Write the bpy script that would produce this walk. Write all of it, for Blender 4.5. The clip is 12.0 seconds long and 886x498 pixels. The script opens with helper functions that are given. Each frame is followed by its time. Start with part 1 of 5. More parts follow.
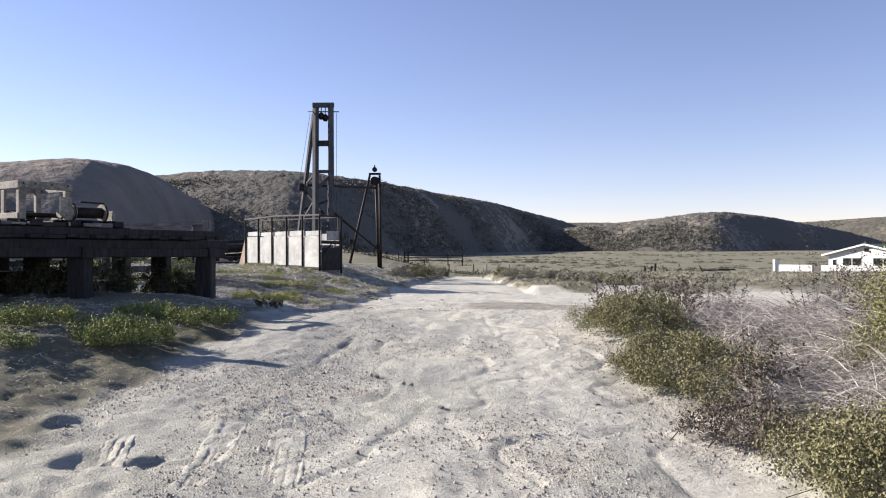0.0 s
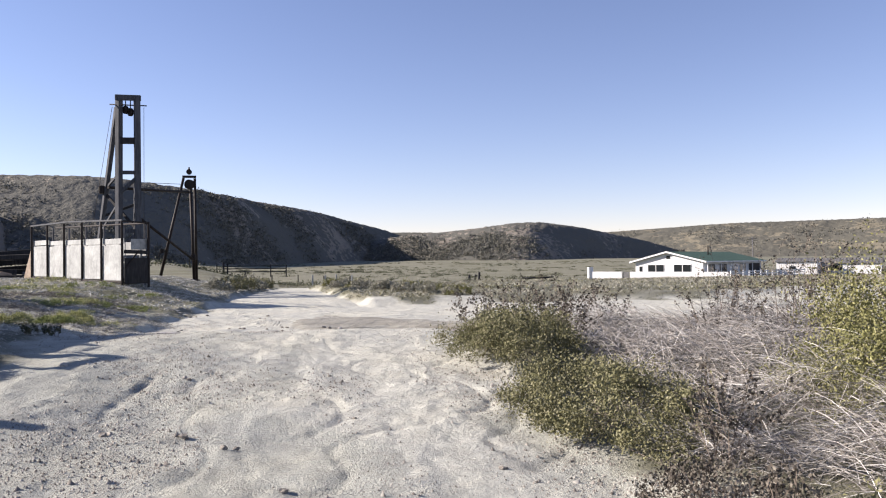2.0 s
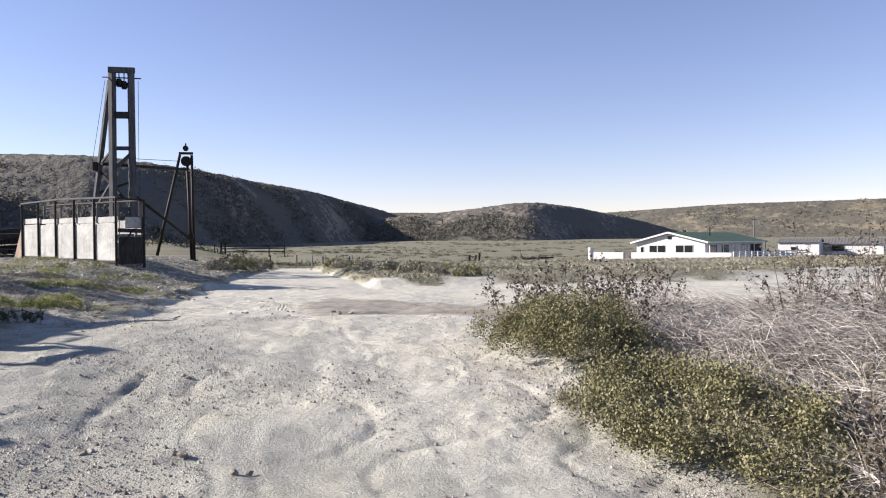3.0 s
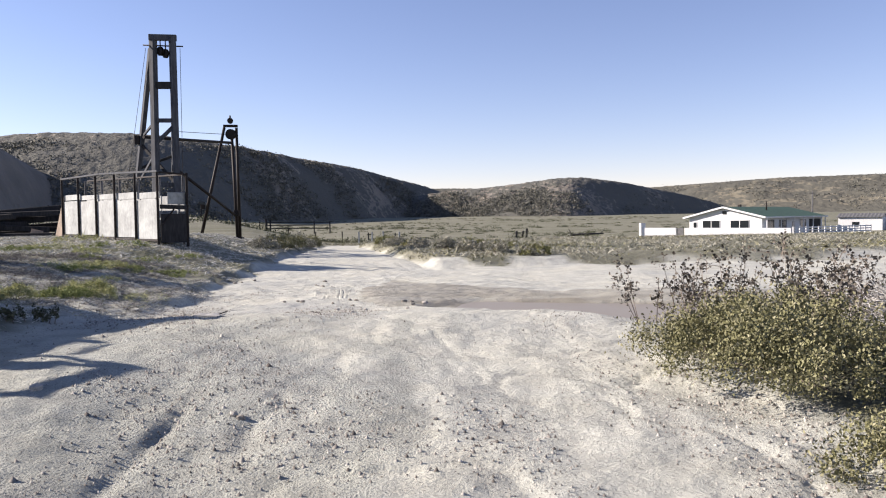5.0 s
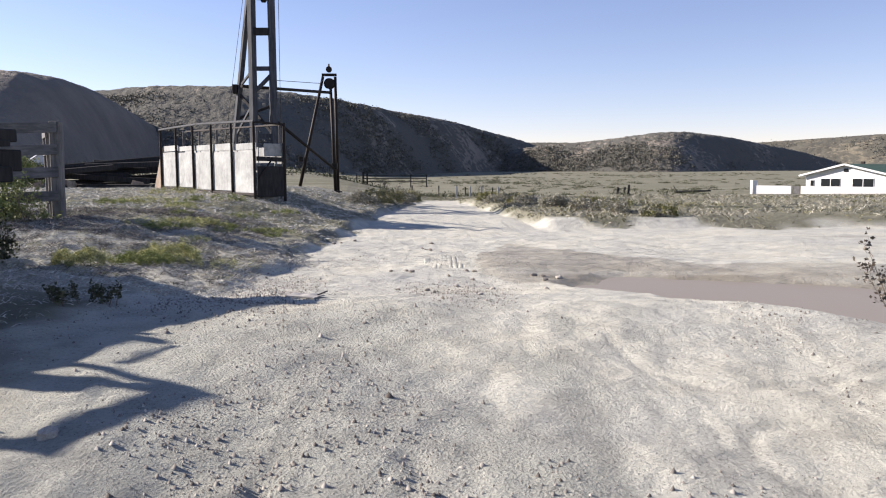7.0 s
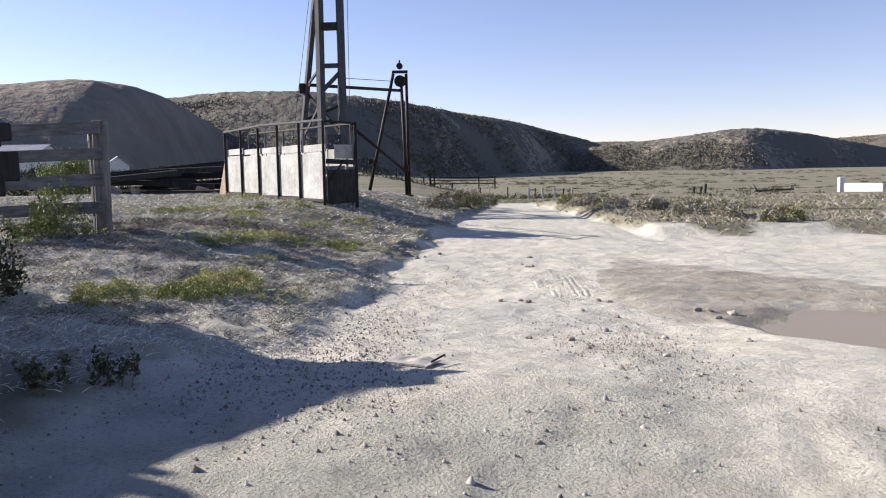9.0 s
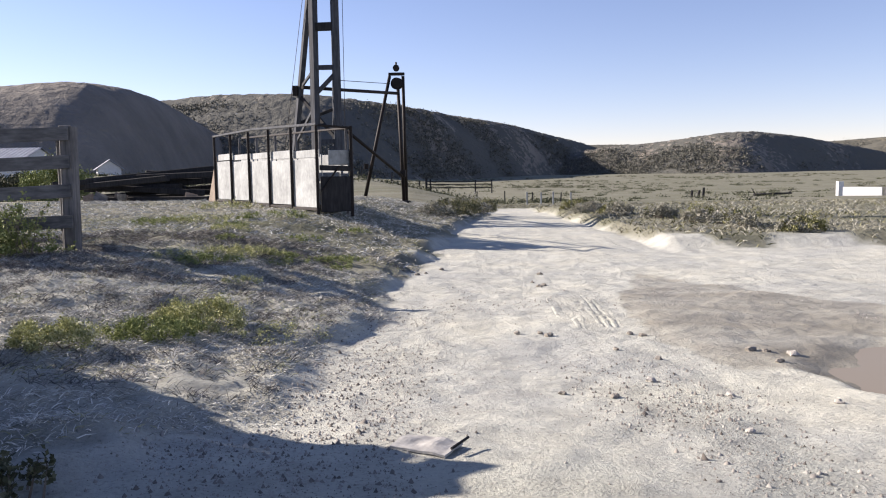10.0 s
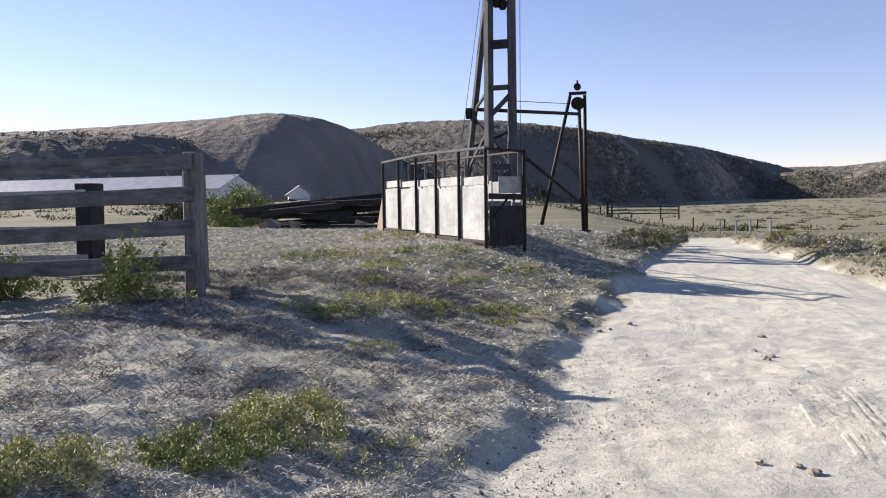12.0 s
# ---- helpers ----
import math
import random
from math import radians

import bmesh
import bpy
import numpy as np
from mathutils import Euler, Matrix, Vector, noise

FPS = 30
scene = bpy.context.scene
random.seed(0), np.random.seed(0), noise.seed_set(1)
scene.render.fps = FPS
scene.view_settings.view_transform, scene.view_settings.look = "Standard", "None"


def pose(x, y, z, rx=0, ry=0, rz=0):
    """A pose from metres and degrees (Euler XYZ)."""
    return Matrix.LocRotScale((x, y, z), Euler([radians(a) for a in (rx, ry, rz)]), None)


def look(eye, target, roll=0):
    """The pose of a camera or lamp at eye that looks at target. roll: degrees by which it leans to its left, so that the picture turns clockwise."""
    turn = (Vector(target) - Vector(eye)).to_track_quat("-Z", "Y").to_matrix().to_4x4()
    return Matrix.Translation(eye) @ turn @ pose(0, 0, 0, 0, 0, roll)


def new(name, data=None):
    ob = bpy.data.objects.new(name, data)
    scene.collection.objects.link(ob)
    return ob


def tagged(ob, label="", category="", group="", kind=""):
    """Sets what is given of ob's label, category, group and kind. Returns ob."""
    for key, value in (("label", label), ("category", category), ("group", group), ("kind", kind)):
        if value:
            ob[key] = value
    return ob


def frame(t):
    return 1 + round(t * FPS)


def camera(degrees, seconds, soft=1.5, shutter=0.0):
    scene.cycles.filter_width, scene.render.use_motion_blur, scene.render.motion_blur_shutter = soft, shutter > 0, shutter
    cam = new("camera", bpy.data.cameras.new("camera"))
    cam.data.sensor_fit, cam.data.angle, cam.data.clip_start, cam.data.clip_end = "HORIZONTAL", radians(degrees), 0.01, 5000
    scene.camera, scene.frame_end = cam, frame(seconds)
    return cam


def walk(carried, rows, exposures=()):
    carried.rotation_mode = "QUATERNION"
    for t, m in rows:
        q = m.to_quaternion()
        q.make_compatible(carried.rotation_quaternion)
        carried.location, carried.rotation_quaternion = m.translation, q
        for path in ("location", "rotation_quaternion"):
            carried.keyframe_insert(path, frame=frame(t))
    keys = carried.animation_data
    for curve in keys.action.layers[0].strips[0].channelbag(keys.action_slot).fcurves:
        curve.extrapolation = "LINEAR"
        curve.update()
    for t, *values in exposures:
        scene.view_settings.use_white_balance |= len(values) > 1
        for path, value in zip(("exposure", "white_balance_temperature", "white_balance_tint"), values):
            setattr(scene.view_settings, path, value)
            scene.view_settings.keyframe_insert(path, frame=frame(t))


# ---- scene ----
cam = camera(59.2, 12.0, soft=1.1)
PATH = [
    (0, (0.09, 0.114, 1.497), (0.085, 2.114, 1.508), -0.2),
    (0.2, (0.05, 0.321, 1.493), (0.065, 2.321, 1.504), -0.3),
    (0.5, (0.043, 0.719, 1.544), (0.281, 2.704, 1.573), -1.0),
    (1, (0.054, 1.227, 1.482), (0.417, 3.193, 1.516), -1.4),
    (1.5, (-0.041, 1.895, 1.457), (0.384, 3.849, 1.491), -1.1),
    (2, (-0.051, 2.559, 1.469), (0.391, 4.509, 1.502), -0.7),
    (2.5, (-0.093, 3.208, 1.457), (0.356, 5.157, 1.468), -0.7),
    (4.5, (-0.451, 5.917, 1.446), (-0.033, 7.872, 1.373), -0.9),
    (5, (-0.442, 6.387, 1.472), (-0.099, 8.356, 1.394), -0.8),
    (5.5, (-0.562, 6.994, 1.488), (-0.309, 8.975, 1.374), -0.9),
    (6, (-0.57, 7.464, 1.414), (-0.376, 9.449, 1.259), -0.8),
    (6.5, (-0.61, 8.014, 1.456), (-0.463, 10.0, 1.273), -0.5),
    (7, (-0.683, 8.564, 1.515), (-0.578, 10.552, 1.322), -0.2),
    (7.5, (-0.854, 9.205, 1.515), (-0.805, 11.195, 1.321), -0.0),
    (9.5, (-1.347, 11.659, 1.582), (-1.412, 13.65, 1.398), -1.1),
    (10, (-1.42, 12.245, 1.663), (-1.465, 14.236, 1.482), -0.9),
    (10.5, (-1.433, 12.845, 1.705), (-1.457, 14.837, 1.521), -0.6),
    (11, (-1.434, 13.511, 1.714), (-1.512, 15.501, 1.53), -0.6),
    (11.5, (-1.644, 14.16, 1.753), (-1.91, 16.137, 1.598), -0.9),
    (12, (-1.604, 14.722, 1.798), (-2.098, 16.656, 1.685), -0.8),
]
walk(cam, [(t, look(eye, target, roll)) for t, eye, target, roll in PATH], [(0, 1.16, 6500, 17), (12, 1.16, 6500, 17)])

# ---- light ----
SUN_EL, SUN_AZ = radians(24.5), math.atan2(-0.949, 0.316)   # bearing from +Y, clockwise
sun_way = Vector((math.sin(SUN_AZ) * math.cos(SUN_EL), math.cos(SUN_AZ) * math.cos(SUN_EL), math.sin(SUN_EL)))
world = bpy.data.worlds.new("sky")
scene.world = world
world.use_nodes = True
sky = world.node_tree.nodes.new("ShaderNodeTexSky")
sky.sky_type, sky.sun_disc = "NISHITA", False
sky.sun_elevation, sky.sun_rotation = SUN_EL, SUN_AZ
sky.air_density, sky.dust_density, sky.ozone_density = 0.9, 0.0, 3.2
back = world.node_tree.nodes["Background"]
back.inputs["Strength"].default_value = 0.072
tone = world.node_tree.nodes.new("ShaderNodeMix")
tone.data_type, tone.blend_type = "RGBA", "MULTIPLY"
tone.inputs[0].default_value, tone.inputs[7].default_value = 1.0, (1.25, 1.02, 1.03, 1)
world.node_tree.links.new(sky.outputs[0], tone.inputs[6])
world.node_tree.links.new(tone.outputs[2], back.inputs[0])
sun_data = bpy.data.lights.new("sun", "SUN")
sun_data.energy, sun_data.angle, sun_data.color = 5.0, radians(0.53), (1.0, 0.93, 0.82)
sun_lamp = new("sun", sun_data)
sun_lamp.matrix_world = look((0, 0, 60), Vector((0, 0, 60)) - sun_way)

# ---- small numeric tools ----
rng = np.random.default_rng(7)


def smooth(a, b, x):
    t = np.clip((np.asarray(x, float) - a) / (b - a), 0, 1)
    return t * t * (3 - 2 * t)


def value_noise(x, y, seed=0):
    """Smooth lattice noise, -1 to 1."""
    x, y = np.asarray(x, float), np.asarray(y, float)
    xi, yi = np.floor(x).astype(np.int64), np.floor(y).astype(np.int64)
    u, v = x - xi, y - yi
    u, v = u * u * (3 - 2 * u), v * v * (3 - 2 * v)

    def corner(i, j):
        h = (i * 374761393 + j * 668265263 + seed * 974711) & 0xFFFFFFFF
        h = ((h ^ (h >> 13)) * 1274126177) & 0xFFFFFFFF
        return ((h ^ (h >> 16)) & 0xFFFF) / 32767.5 - 1
    top = corner(xi, yi) * (1 - u) + corner(xi + 1, yi) * u
    low = corner(xi, yi + 1) * (1 - u) + corner(xi + 1, yi + 1) * u
    return top * (1 - v) + low * v


def fractal(x, y, seed=0, octaves=4):
    total, gain = 0, 1.0
    for k in range(octaves):
        total = total + gain * value_noise(np.asarray(x) * 2 ** k, np.asarray(y) * 2 ** k, seed + 31 * k)
        gain *= 0.5
    return total


# ---- the lie of the land ----
def track_left(y):
    """Where the bank begins on the left of the dirt track."""
    return np.interp(y, [-20, 0, 7, 10, 14, 18, 22, 30, 38, 47, 60, 75],
                     [-4.6, -4.3, -3.6, -3.4, -3.2, -2.7, -2.6, -2.3, -1.7, -0.5, 0.6, 4.0])


def track_right(y):
    return np.interp(y, [-20, 4, 12, 13.5, 15, 31.0, 33.5, 53, 60, 75], [2.6, 2.3, 2.2, 3.2, 60, 60, 3.4, 2.6, 3.0, 6.0])


def green_cover(x, y):
    """0 on bare dirt, 1 on grown ground."""
    wob = 0.35 * fractal(x * 0.9, y * 0.9, 5, 3)
    left = smooth(0.35, -0.2, x - track_left(y) + wob)
    edge = np.interp(x, [3, 4.5, 8, 14, 24, 60], [33.0, 31.2, 31.0, 30.5, 32.5, 33])
    right_far = smooth(0.2, -0.2, (edge - y) * 0.5 + wob * 1.4) * smooth(-0.2, 0.3, x - np.minimum(track_right(np.maximum(y, 33.6)), 20) + 0.5 * wob)
    far = smooth(60, 70, y)
    verge = smooth(2.5, 3.0, x + 0.6 * wob) * smooth(14.2, 13.0, y + wob)
    return np.clip(np.maximum(np.maximum(np.maximum(left, right_far), far), verge), 0, 1)


def pool(x, y):
    """1 on the puddle's shore, less inside it."""
    along, across = -0.79 * (x - 4.0) + 0.615 * (y - 17.3), 0.615 * (x - 4.0) + 0.79 * (y - 17.3)
    return np.hypot(along / 2.6, across / 1.35)


def land(x, y, rough=True):
    """Height of the ground, metres."""
    x, y = np.asarray(x, float), np.asarray(y, float)
    z = np.interp(y, [-60, 0, 6, 9, 12, 15, 18, 23, 30, 36, 50, 62, 130, 300, 520, 3000],
                  [-0.12, -0.12, -0.05, 0.02, 0.26, 0.39, 0.12, 0.0, -0.12, -0.08, -0.14, -0.4, -1.9, -1.2, 2.5, 3])
    bank = np.interp(y, [-20, 5, 9, 12, 16, 19, 24, 33, 41, 52, 70, 110, 200, 3000],
                     [0.1, 0.16, 0.40, 0.40, 0.36, 0.46, 0.68, 0.95, 1.05, 0.95, 0.9, 4.2, 4.0, 0])
    reach = np.interp(y, [10, 20, 40, 80, 200], [1.8, 3.6, 4.2, 12, 60])
    lip = np.interp(y, [4, 9, 14, 18, 22, 33, 50, 70], [0.03, 0.05, 0.07, 0.13, 0.16, 0.24, 0.24, 0.0])
    gap = x - track_left(y) + 0.22 * value_noise(y * 0.9, x * 0 + 2, 61) + 0.10 * fractal(x * 2.2, y * 2.2, 63, 2)
    z = z + lip * smooth(np.interp(y, [10, 16, 24, 30], [0.2, 0.3, 0.3, 0.2]), -0.25, gap) + (bank - lip) * smooth(0.0, -1, (x - track_left(y)) / reach)
    z = z - 0.10 * np.exp(-((x + 1.3) ** 2 / 0.5 + (y - 10.9) ** 2 / 2.5))
    z = z + 0.10 * np.exp(-((x + 2.0) ** 2 / 3 + (y - 12.5) ** 2 / 8))
    z = z - 0.05 * np.exp(-((x - 3.5) ** 2 / 5.5 + (y - 18.8) ** 2 / 3.2))
    z = z - 0.10 * np.exp(-((x - 2.2) ** 2 / 1.5 + (y - 7.2) ** 2 / 6))
    shelf = smooth(-0.1, 0.5, x - np.minimum(track_right(np.maximum(y, 33.6)), 20)) * smooth(30.6, 31.6, y) * smooth(75, 55, y)
    z = z + 0.30 * shelf
    z = z + 0.16 * smooth(2.2, 3.4, x) * smooth(13.5, 11.5, y)
    if rough:
        near = smooth(120, 30, np.hypot(x, y - 15))
        grown = green_cover(x, y)
        z = z + near * (0.035 * fractal(x * 0.55, y * 0.4, 11, 3) + 0.018 * fractal(x * 2.0, y * 1.8, 21, 3) * (1 + 1.2 * grown)
                        + 0.011 * np.maximum(fractal(x * 5.5, y * 5.5, 41, 2), -0.2))
        rut = np.exp(-((x + 1.36 + 0.10 * np.sin(y * 2.5) - 0.1 * (y - 11) + 0.07 * value_noise(y * 4, x * 0, 167)) / 0.055) ** 2) * smooth(9.4, 10.2, y) * smooth(12.6, 11.6, y)
        z = z - 0.038 * rut * (0.6 + 0.4 * value_noise(x * 3, y * 3, 3))
        stamped = smooth(-0.9, -2.0, x) * smooth(15, 11, y) * smooth(-6.5, -4.5, x)
        z = z + (0.020 + 0.016 * smooth(9, 5, y)) * stamped * np.abs(fractal(x * 2.6, y * 2.6, 83, 3)) - 0.012 * stamped
        crease = np.exp(-(fractal(x * 0.8, y * 0.8, 87, 2) / 0.06) ** 2)
        z = z - 0.022 * crease * smooth(16, 12, y) * smooth(-1.8, -0.8, x)
        bare = (1 - grown) * smooth(30, 24, y)
        lumps = np.maximum(fractal(x * 3.4, y * 3.0, 141, 3) - 0.25, 0) + 0.8 * np.maximum(fractal(x * 8.5, y * 8.5, 143, 2) - 0.35, 0)
        patch = smooth(-0.25, 0.45, fractal(x * 0.7, y * 0.45, 145, 3)) * 0.75 + 0.25
        z = z + bare * patch * 0.017 * lumps
        rill = np.exp(-(fractal(x * 1.5, y * 0.32, 147, 3) / 0.07) ** 2)
        z = z - 0.013 * bare * rill * smooth(17, 13, y) * (0.4 + 0.6 * patch)
        tussock = np.maximum(fractal(x * 2.6, y * 2.6, 151, 3), -0.1)
        z = z + 0.035 * grown * tussock * smooth(-1.0, -3.0, x) * smooth(36, 26, y)
        for px, py, ax, ay in ((-2.64, 6.05, 0.13, 0.17), (-2.09, 6.0, 0.10, 0.20), (-2.35, 6.0, 0.10, 0.08), (-3.2, 7.1, 0.22, 0.18)):
            wx, wy = x + 0.12 * value_noise(x * 5, y * 5, 171), y + 0.12 * value_noise(x * 6, y * 6, 172)
            z = z - 0.06 * np.exp(-(((wx - px) / ax) ** 2 + ((wy - py) / ay) ** 2) ** 2)
    q = pool(x, y) + 0.12 * fractal(x * 1.2, y * 1.2, 37, 3)
    z = np.minimum(z, 0.03 + np.where(q > 1, np.interp(x, [1.4, 3.0], [0.45, 0.23]), 0.12) * (q - 1))
    far_out = smooth(600, 2400, np.hypot(x, y))
    return z * (1 - far_out)


def ground_at(x, y):
    return float(land(np.array([x]), np.array([y]))[0])


# ---- materials ----
def material(name, rough=0.8, metal=0.0, spec=0.3):
    m = bpy.data.materials.new(name)
    m.use_nodes = True
    b = m.node_tree.nodes["Principled BSDF"]
    b.inputs["Roughness"].default_value = rough
    b.inputs["Metallic"].default_value = metal
    b.inputs["Specular IOR Level"].default_value = spec
    return m, m.node_tree.nodes, m.node_tree.links, b


def noise_node(nodes, links, coord, scale, detail=4.0, stretch=(1, 1, 1), kind="ShaderNodeTexNoise"):
    mp = nodes.new("ShaderNodeMapping")
    mp.inputs["Scale"].default_value = stretch
    links.new(coord, mp.inputs["Vector"])
    n = nodes.new(kind)
    n.inputs["Scale"].default_value = scale
    if kind == "ShaderNodeTexNoise":
        n.inputs["Detail"].default_value = detail
        n.inputs["Roughness"].default_value = 0.62
    links.new(mp.outputs[0], n.inputs["Vector"])
    return n


def ramp(nodes, links, fac, stops):
    r = nodes.new("ShaderNodeValToRGB")
    while len(r.color_ramp.elements) < len(stops):
        r.color_ramp.elements.new(0.5)
    for e, (p, c) in zip(r.color_ramp.elements, stops):
        e.position, e.color = p, (*c, 1)
    links.new(fac, r.inputs[0])
    return r.outputs[0]


def mixed(nodes, links, fac, a, b, mode="MIX"):
    n = nodes.new("ShaderNodeMix")
    n.data_type, n.blend_type = "RGBA", mode
    for sock, v in ((n.inputs[0], fac), (n.inputs[6], a), (n.inputs[7], b)):
        if hasattr(v, "links"):
            links.new(v, sock)
        elif isinstance(v, tuple):
            sock.default_value = (*v, 1)
        else:
            sock.default_value = v
    return n.outputs[2]


def bump(nodes, links, b, height, strength=0.4, distance=0.02):
    n = nodes.new("ShaderNodeBump")
    n.inputs["Strength"].default_value, n.inputs["Distance"].default_value = strength, distance
    links.new(height, n.inputs["Height"])
    links.new(n.outputs[0], b.inputs["Normal"])


def plain(name, low, high, scale=6.0, rough=0.8, metal=0.0, stretch=(1, 1, 1), bump_by=0.3, distance=0.01, spec=0.3, vary=0.25):
    """Two-tone surface with grain and large stains; each object a little different."""
    m, nodes, links, b = material(name, rough, metal, spec)
    co = nodes.new("ShaderNodeTexCoord").outputs["Object"]
    info = nodes.new("ShaderNodeObjectInfo")
    shift = nodes.new("ShaderNodeVectorMath")
    shift.operation = "MULTIPLY_ADD"
    shift.inputs[1].default_value = (1, 1, 1)
    links.new(co, shift.inputs[0])
    links.new(info.outputs["Random"], shift.inputs[2])
    fine = noise_node(nodes, links, shift.outputs[0], scale * 4, 6, stretch)
    broad = noise_node(nodes, links, shift.outputs[0], scale * 0.5, 3)
    col = ramp(nodes, links, fine.outputs["Fac"], [(0.3, low), (0.7, high)])
    shade = ramp(nodes, links, broad.outputs["Fac"], [(0.3, (1 - vary,) * 3), (0.7, (1 + vary * 0.4,) * 3)])
    links.new(mixed(nodes, links, 1.0, col, shade, "MULTIPLY"), b.inputs["Base Color"])
    bump(nodes, links, b, fine.outputs["Fac"], bump_by, distance)
    return m


def leaf_material(name, stops, rough=0.6):
    m, nodes, links, b = material(name, max(rough, 0.75), 0, 0.12)
    rnd = nodes.new("ShaderNodeNewGeometry").outputs["Random Per Island"]
    links.new(ramp(nodes, links, rnd, stops), b.inputs["Base Color"])
    b.inputs["Subsurface Weight"].default_value = 0.0
    return m


def ground_material():
    m, nodes, links, b = material("dirt_and_grass", 0.95, 0, 0.15)
    co = nodes.new("ShaderNodeNewGeometry").outputs["Position"]
    grown = nodes.new("ShaderNodeAttribute")
    grown.attribute_name = "grown"
    wet = nodes.new("ShaderNodeAttribute")
    wet.attribute_name = "wet"
    big = noise_node(nodes, links, co, 0.45, 5)
    mid = noise_node(nodes, links, co, 3.0, 6)
    grit = noise_node(nodes, links, co, 42.0, 5)
    sand = ramp(nodes, links, big.outputs["Fac"], [(0.32, (0.425, 0.425, 0.385)), (0.5, (0.488, 0.483, 0.42)), (0.66, (0.538, 0.523, 0.438))])
    speck = ramp(nodes, links, grit.outputs["Fac"], [(0.30, (0.42, 0.41, 0.41)), (0.43, (0.92, 0.92, 0.92)), (0.7, (1.1, 1.09, 1.07))])
    sand = mixed(nodes, links, 0.75, sand, speck, "MULTIPLY")
    crumb = ramp(nodes, links, mid.outputs["Fac"], [(0.38, (0.78, 0.77, 0.76)), (0.58, (1.03, 1.03, 1.02))])
    sand = mixed(nodes, links, 0.7, sand, crumb, "MULTIPLY")
    fine = noise_node(nodes, links, co, 9.0, 7)
    strip = noise_node(nodes, links, co, 0.10, 6, (0.35, 1.6, 1))
    field = ramp(nodes, links, strip.outputs["Fac"], [(0.30, (0.125, 0.125, 0.085)), (0.43, (0.23, 0.222, 0.168)), (0.56, (0.15, 0.15, 0.098)), (0.74, (0.36, 0.345, 0.285))])
    litter = ramp(nodes, links, fine.outputs["Fac"], [(0.33, (0.55, 0.54, 0.53)), (0.6, (1.15, 1.13, 1.1))])
    field = mixed(nodes, links, 0.85, field, litter, "MULTIPLY")
    edge = nodes.new("ShaderNodeMath")
    edge.operation = "MULTIPLY_ADD"
    edge.inputs[1].default_value, edge.inputs[2].default_value = 0.9, -0.45
    links.new(fine.outputs["Fac"], edge.inputs[0])
    add = nodes.new("ShaderNodeMath")
    add.operation, add.use_clamp = "ADD", True
    links.new(grown.outputs["Fac"], add.inputs[0])
    links.new(edge.outputs[0], add.inputs[1])
    gate = nodes.new("ShaderNodeMath")
    gate.operation, gate.use_clamp = "MULTIPLY", True
    links.new(add.outputs[0], gate.inputs[0])
    links.new(ramp(nodes, links, grown.outputs["Fac"], [(0.0, (0, 0, 0)), (0.25, (1, 1, 1))]), gate.inputs[1])
    col = mixed(nodes, links, gate.outputs[0], sand, field)
    gravel = nodes.new("ShaderNodeAttribute")
    gravel.attribute_name = "gravel"
    grey = mixed(nodes, links, 1.0, col, (0.88, 0.90, 0.92), "MULTIPLY")
    col = mixed(nodes, links, gravel.outputs["Fac"], col, grey)
    damp = mixed(nodes, links, 1.0, col, (0.50, 0.46, 0.42), "MULTIPLY")
    col = mixed(nodes, links, wet.outputs["Fac"], col, damp)
    links.new(col, b.inputs["Base Color"])
    gloss = nodes.new("ShaderNodeMapRange")
    gloss.inputs["To Min"].default_value, gloss.inputs["To Max"].default_value = 0.96, 0.62
    links.new(wet.outputs["Fac"], gloss.inputs["Value"])
    links.new(gloss.outputs[0], b.inputs["Roughness"])
    crust = noise_node(nodes, links, co, 6.5, 12)
    crust.inputs["Roughness"].default_value = 0.74
    crumbs = noise_node(nodes, links, co, 60.0, 3, kind="ShaderNodeTexVoronoi")
    rough_h = mixed(nodes, links, 0.14, crust.outputs["Fac"], crumbs.outputs["Distance"])
    soft_h = noise_node(nodes, links, co, 2.2, 7)
    fine_h = mixed(nodes, links, 0.30, soft_h.outputs["Fac"], crust.outputs["Fac"])
    lumpy = nodes.new("ShaderNodeMath")
    lumpy.operation = "MAXIMUM"
    links.new(gravel.outputs["Fac"], lumpy.inputs[0])
    links.new(grown.outputs["Fac"], lumpy.inputs[1])
    bump(nodes, links, b, mixed(nodes, links, lumpy.outputs[0], fine_h, rough_h), 1.0, 0.085)
    return m


def hill_material(name, bare, scrub, dense, dot=0.30):
    m, nodes, links, b = material(name, 0.95, 0, 0.1)
    co = nodes.new("ShaderNodeNewGeometry").outputs["Position"]
    spots = noise_node(nodes, links, co, dot, 5)
    zones = noise_node(nodes, links, co, 0.017, 4)
    mix_f = nodes.new("ShaderNodeMath")
    mix_f.operation = "MULTIPLY_ADD"
    mix_f.inputs[1].default_value = 1.2
    links.new(zones.outputs["Fac"], mix_f.inputs[0])
    links.new(spots.outputs["Fac"], mix_f.inputs[2])
    f = ramp(nodes, links, mix_f.outputs[0], [(dense, (0, 0, 0)), (min(dense + 0.12, 1.0), (1, 1, 1))])
    tone = noise_node(nodes, links, co, 0.06, 4)
    bare_c = ramp(nodes, links, tone.outputs["Fac"], [(0.3, tuple(c * 0.8 for c in bare)), (0.7, tuple(c * 1.15 for c in bare))])
    links.new(mixed(nodes, links, f, bare_c, scrub), b.inputs["Base Color"])
    bump(nodes, links, b, spots.outputs["Fac"], 0.9, 2.5)
    return m


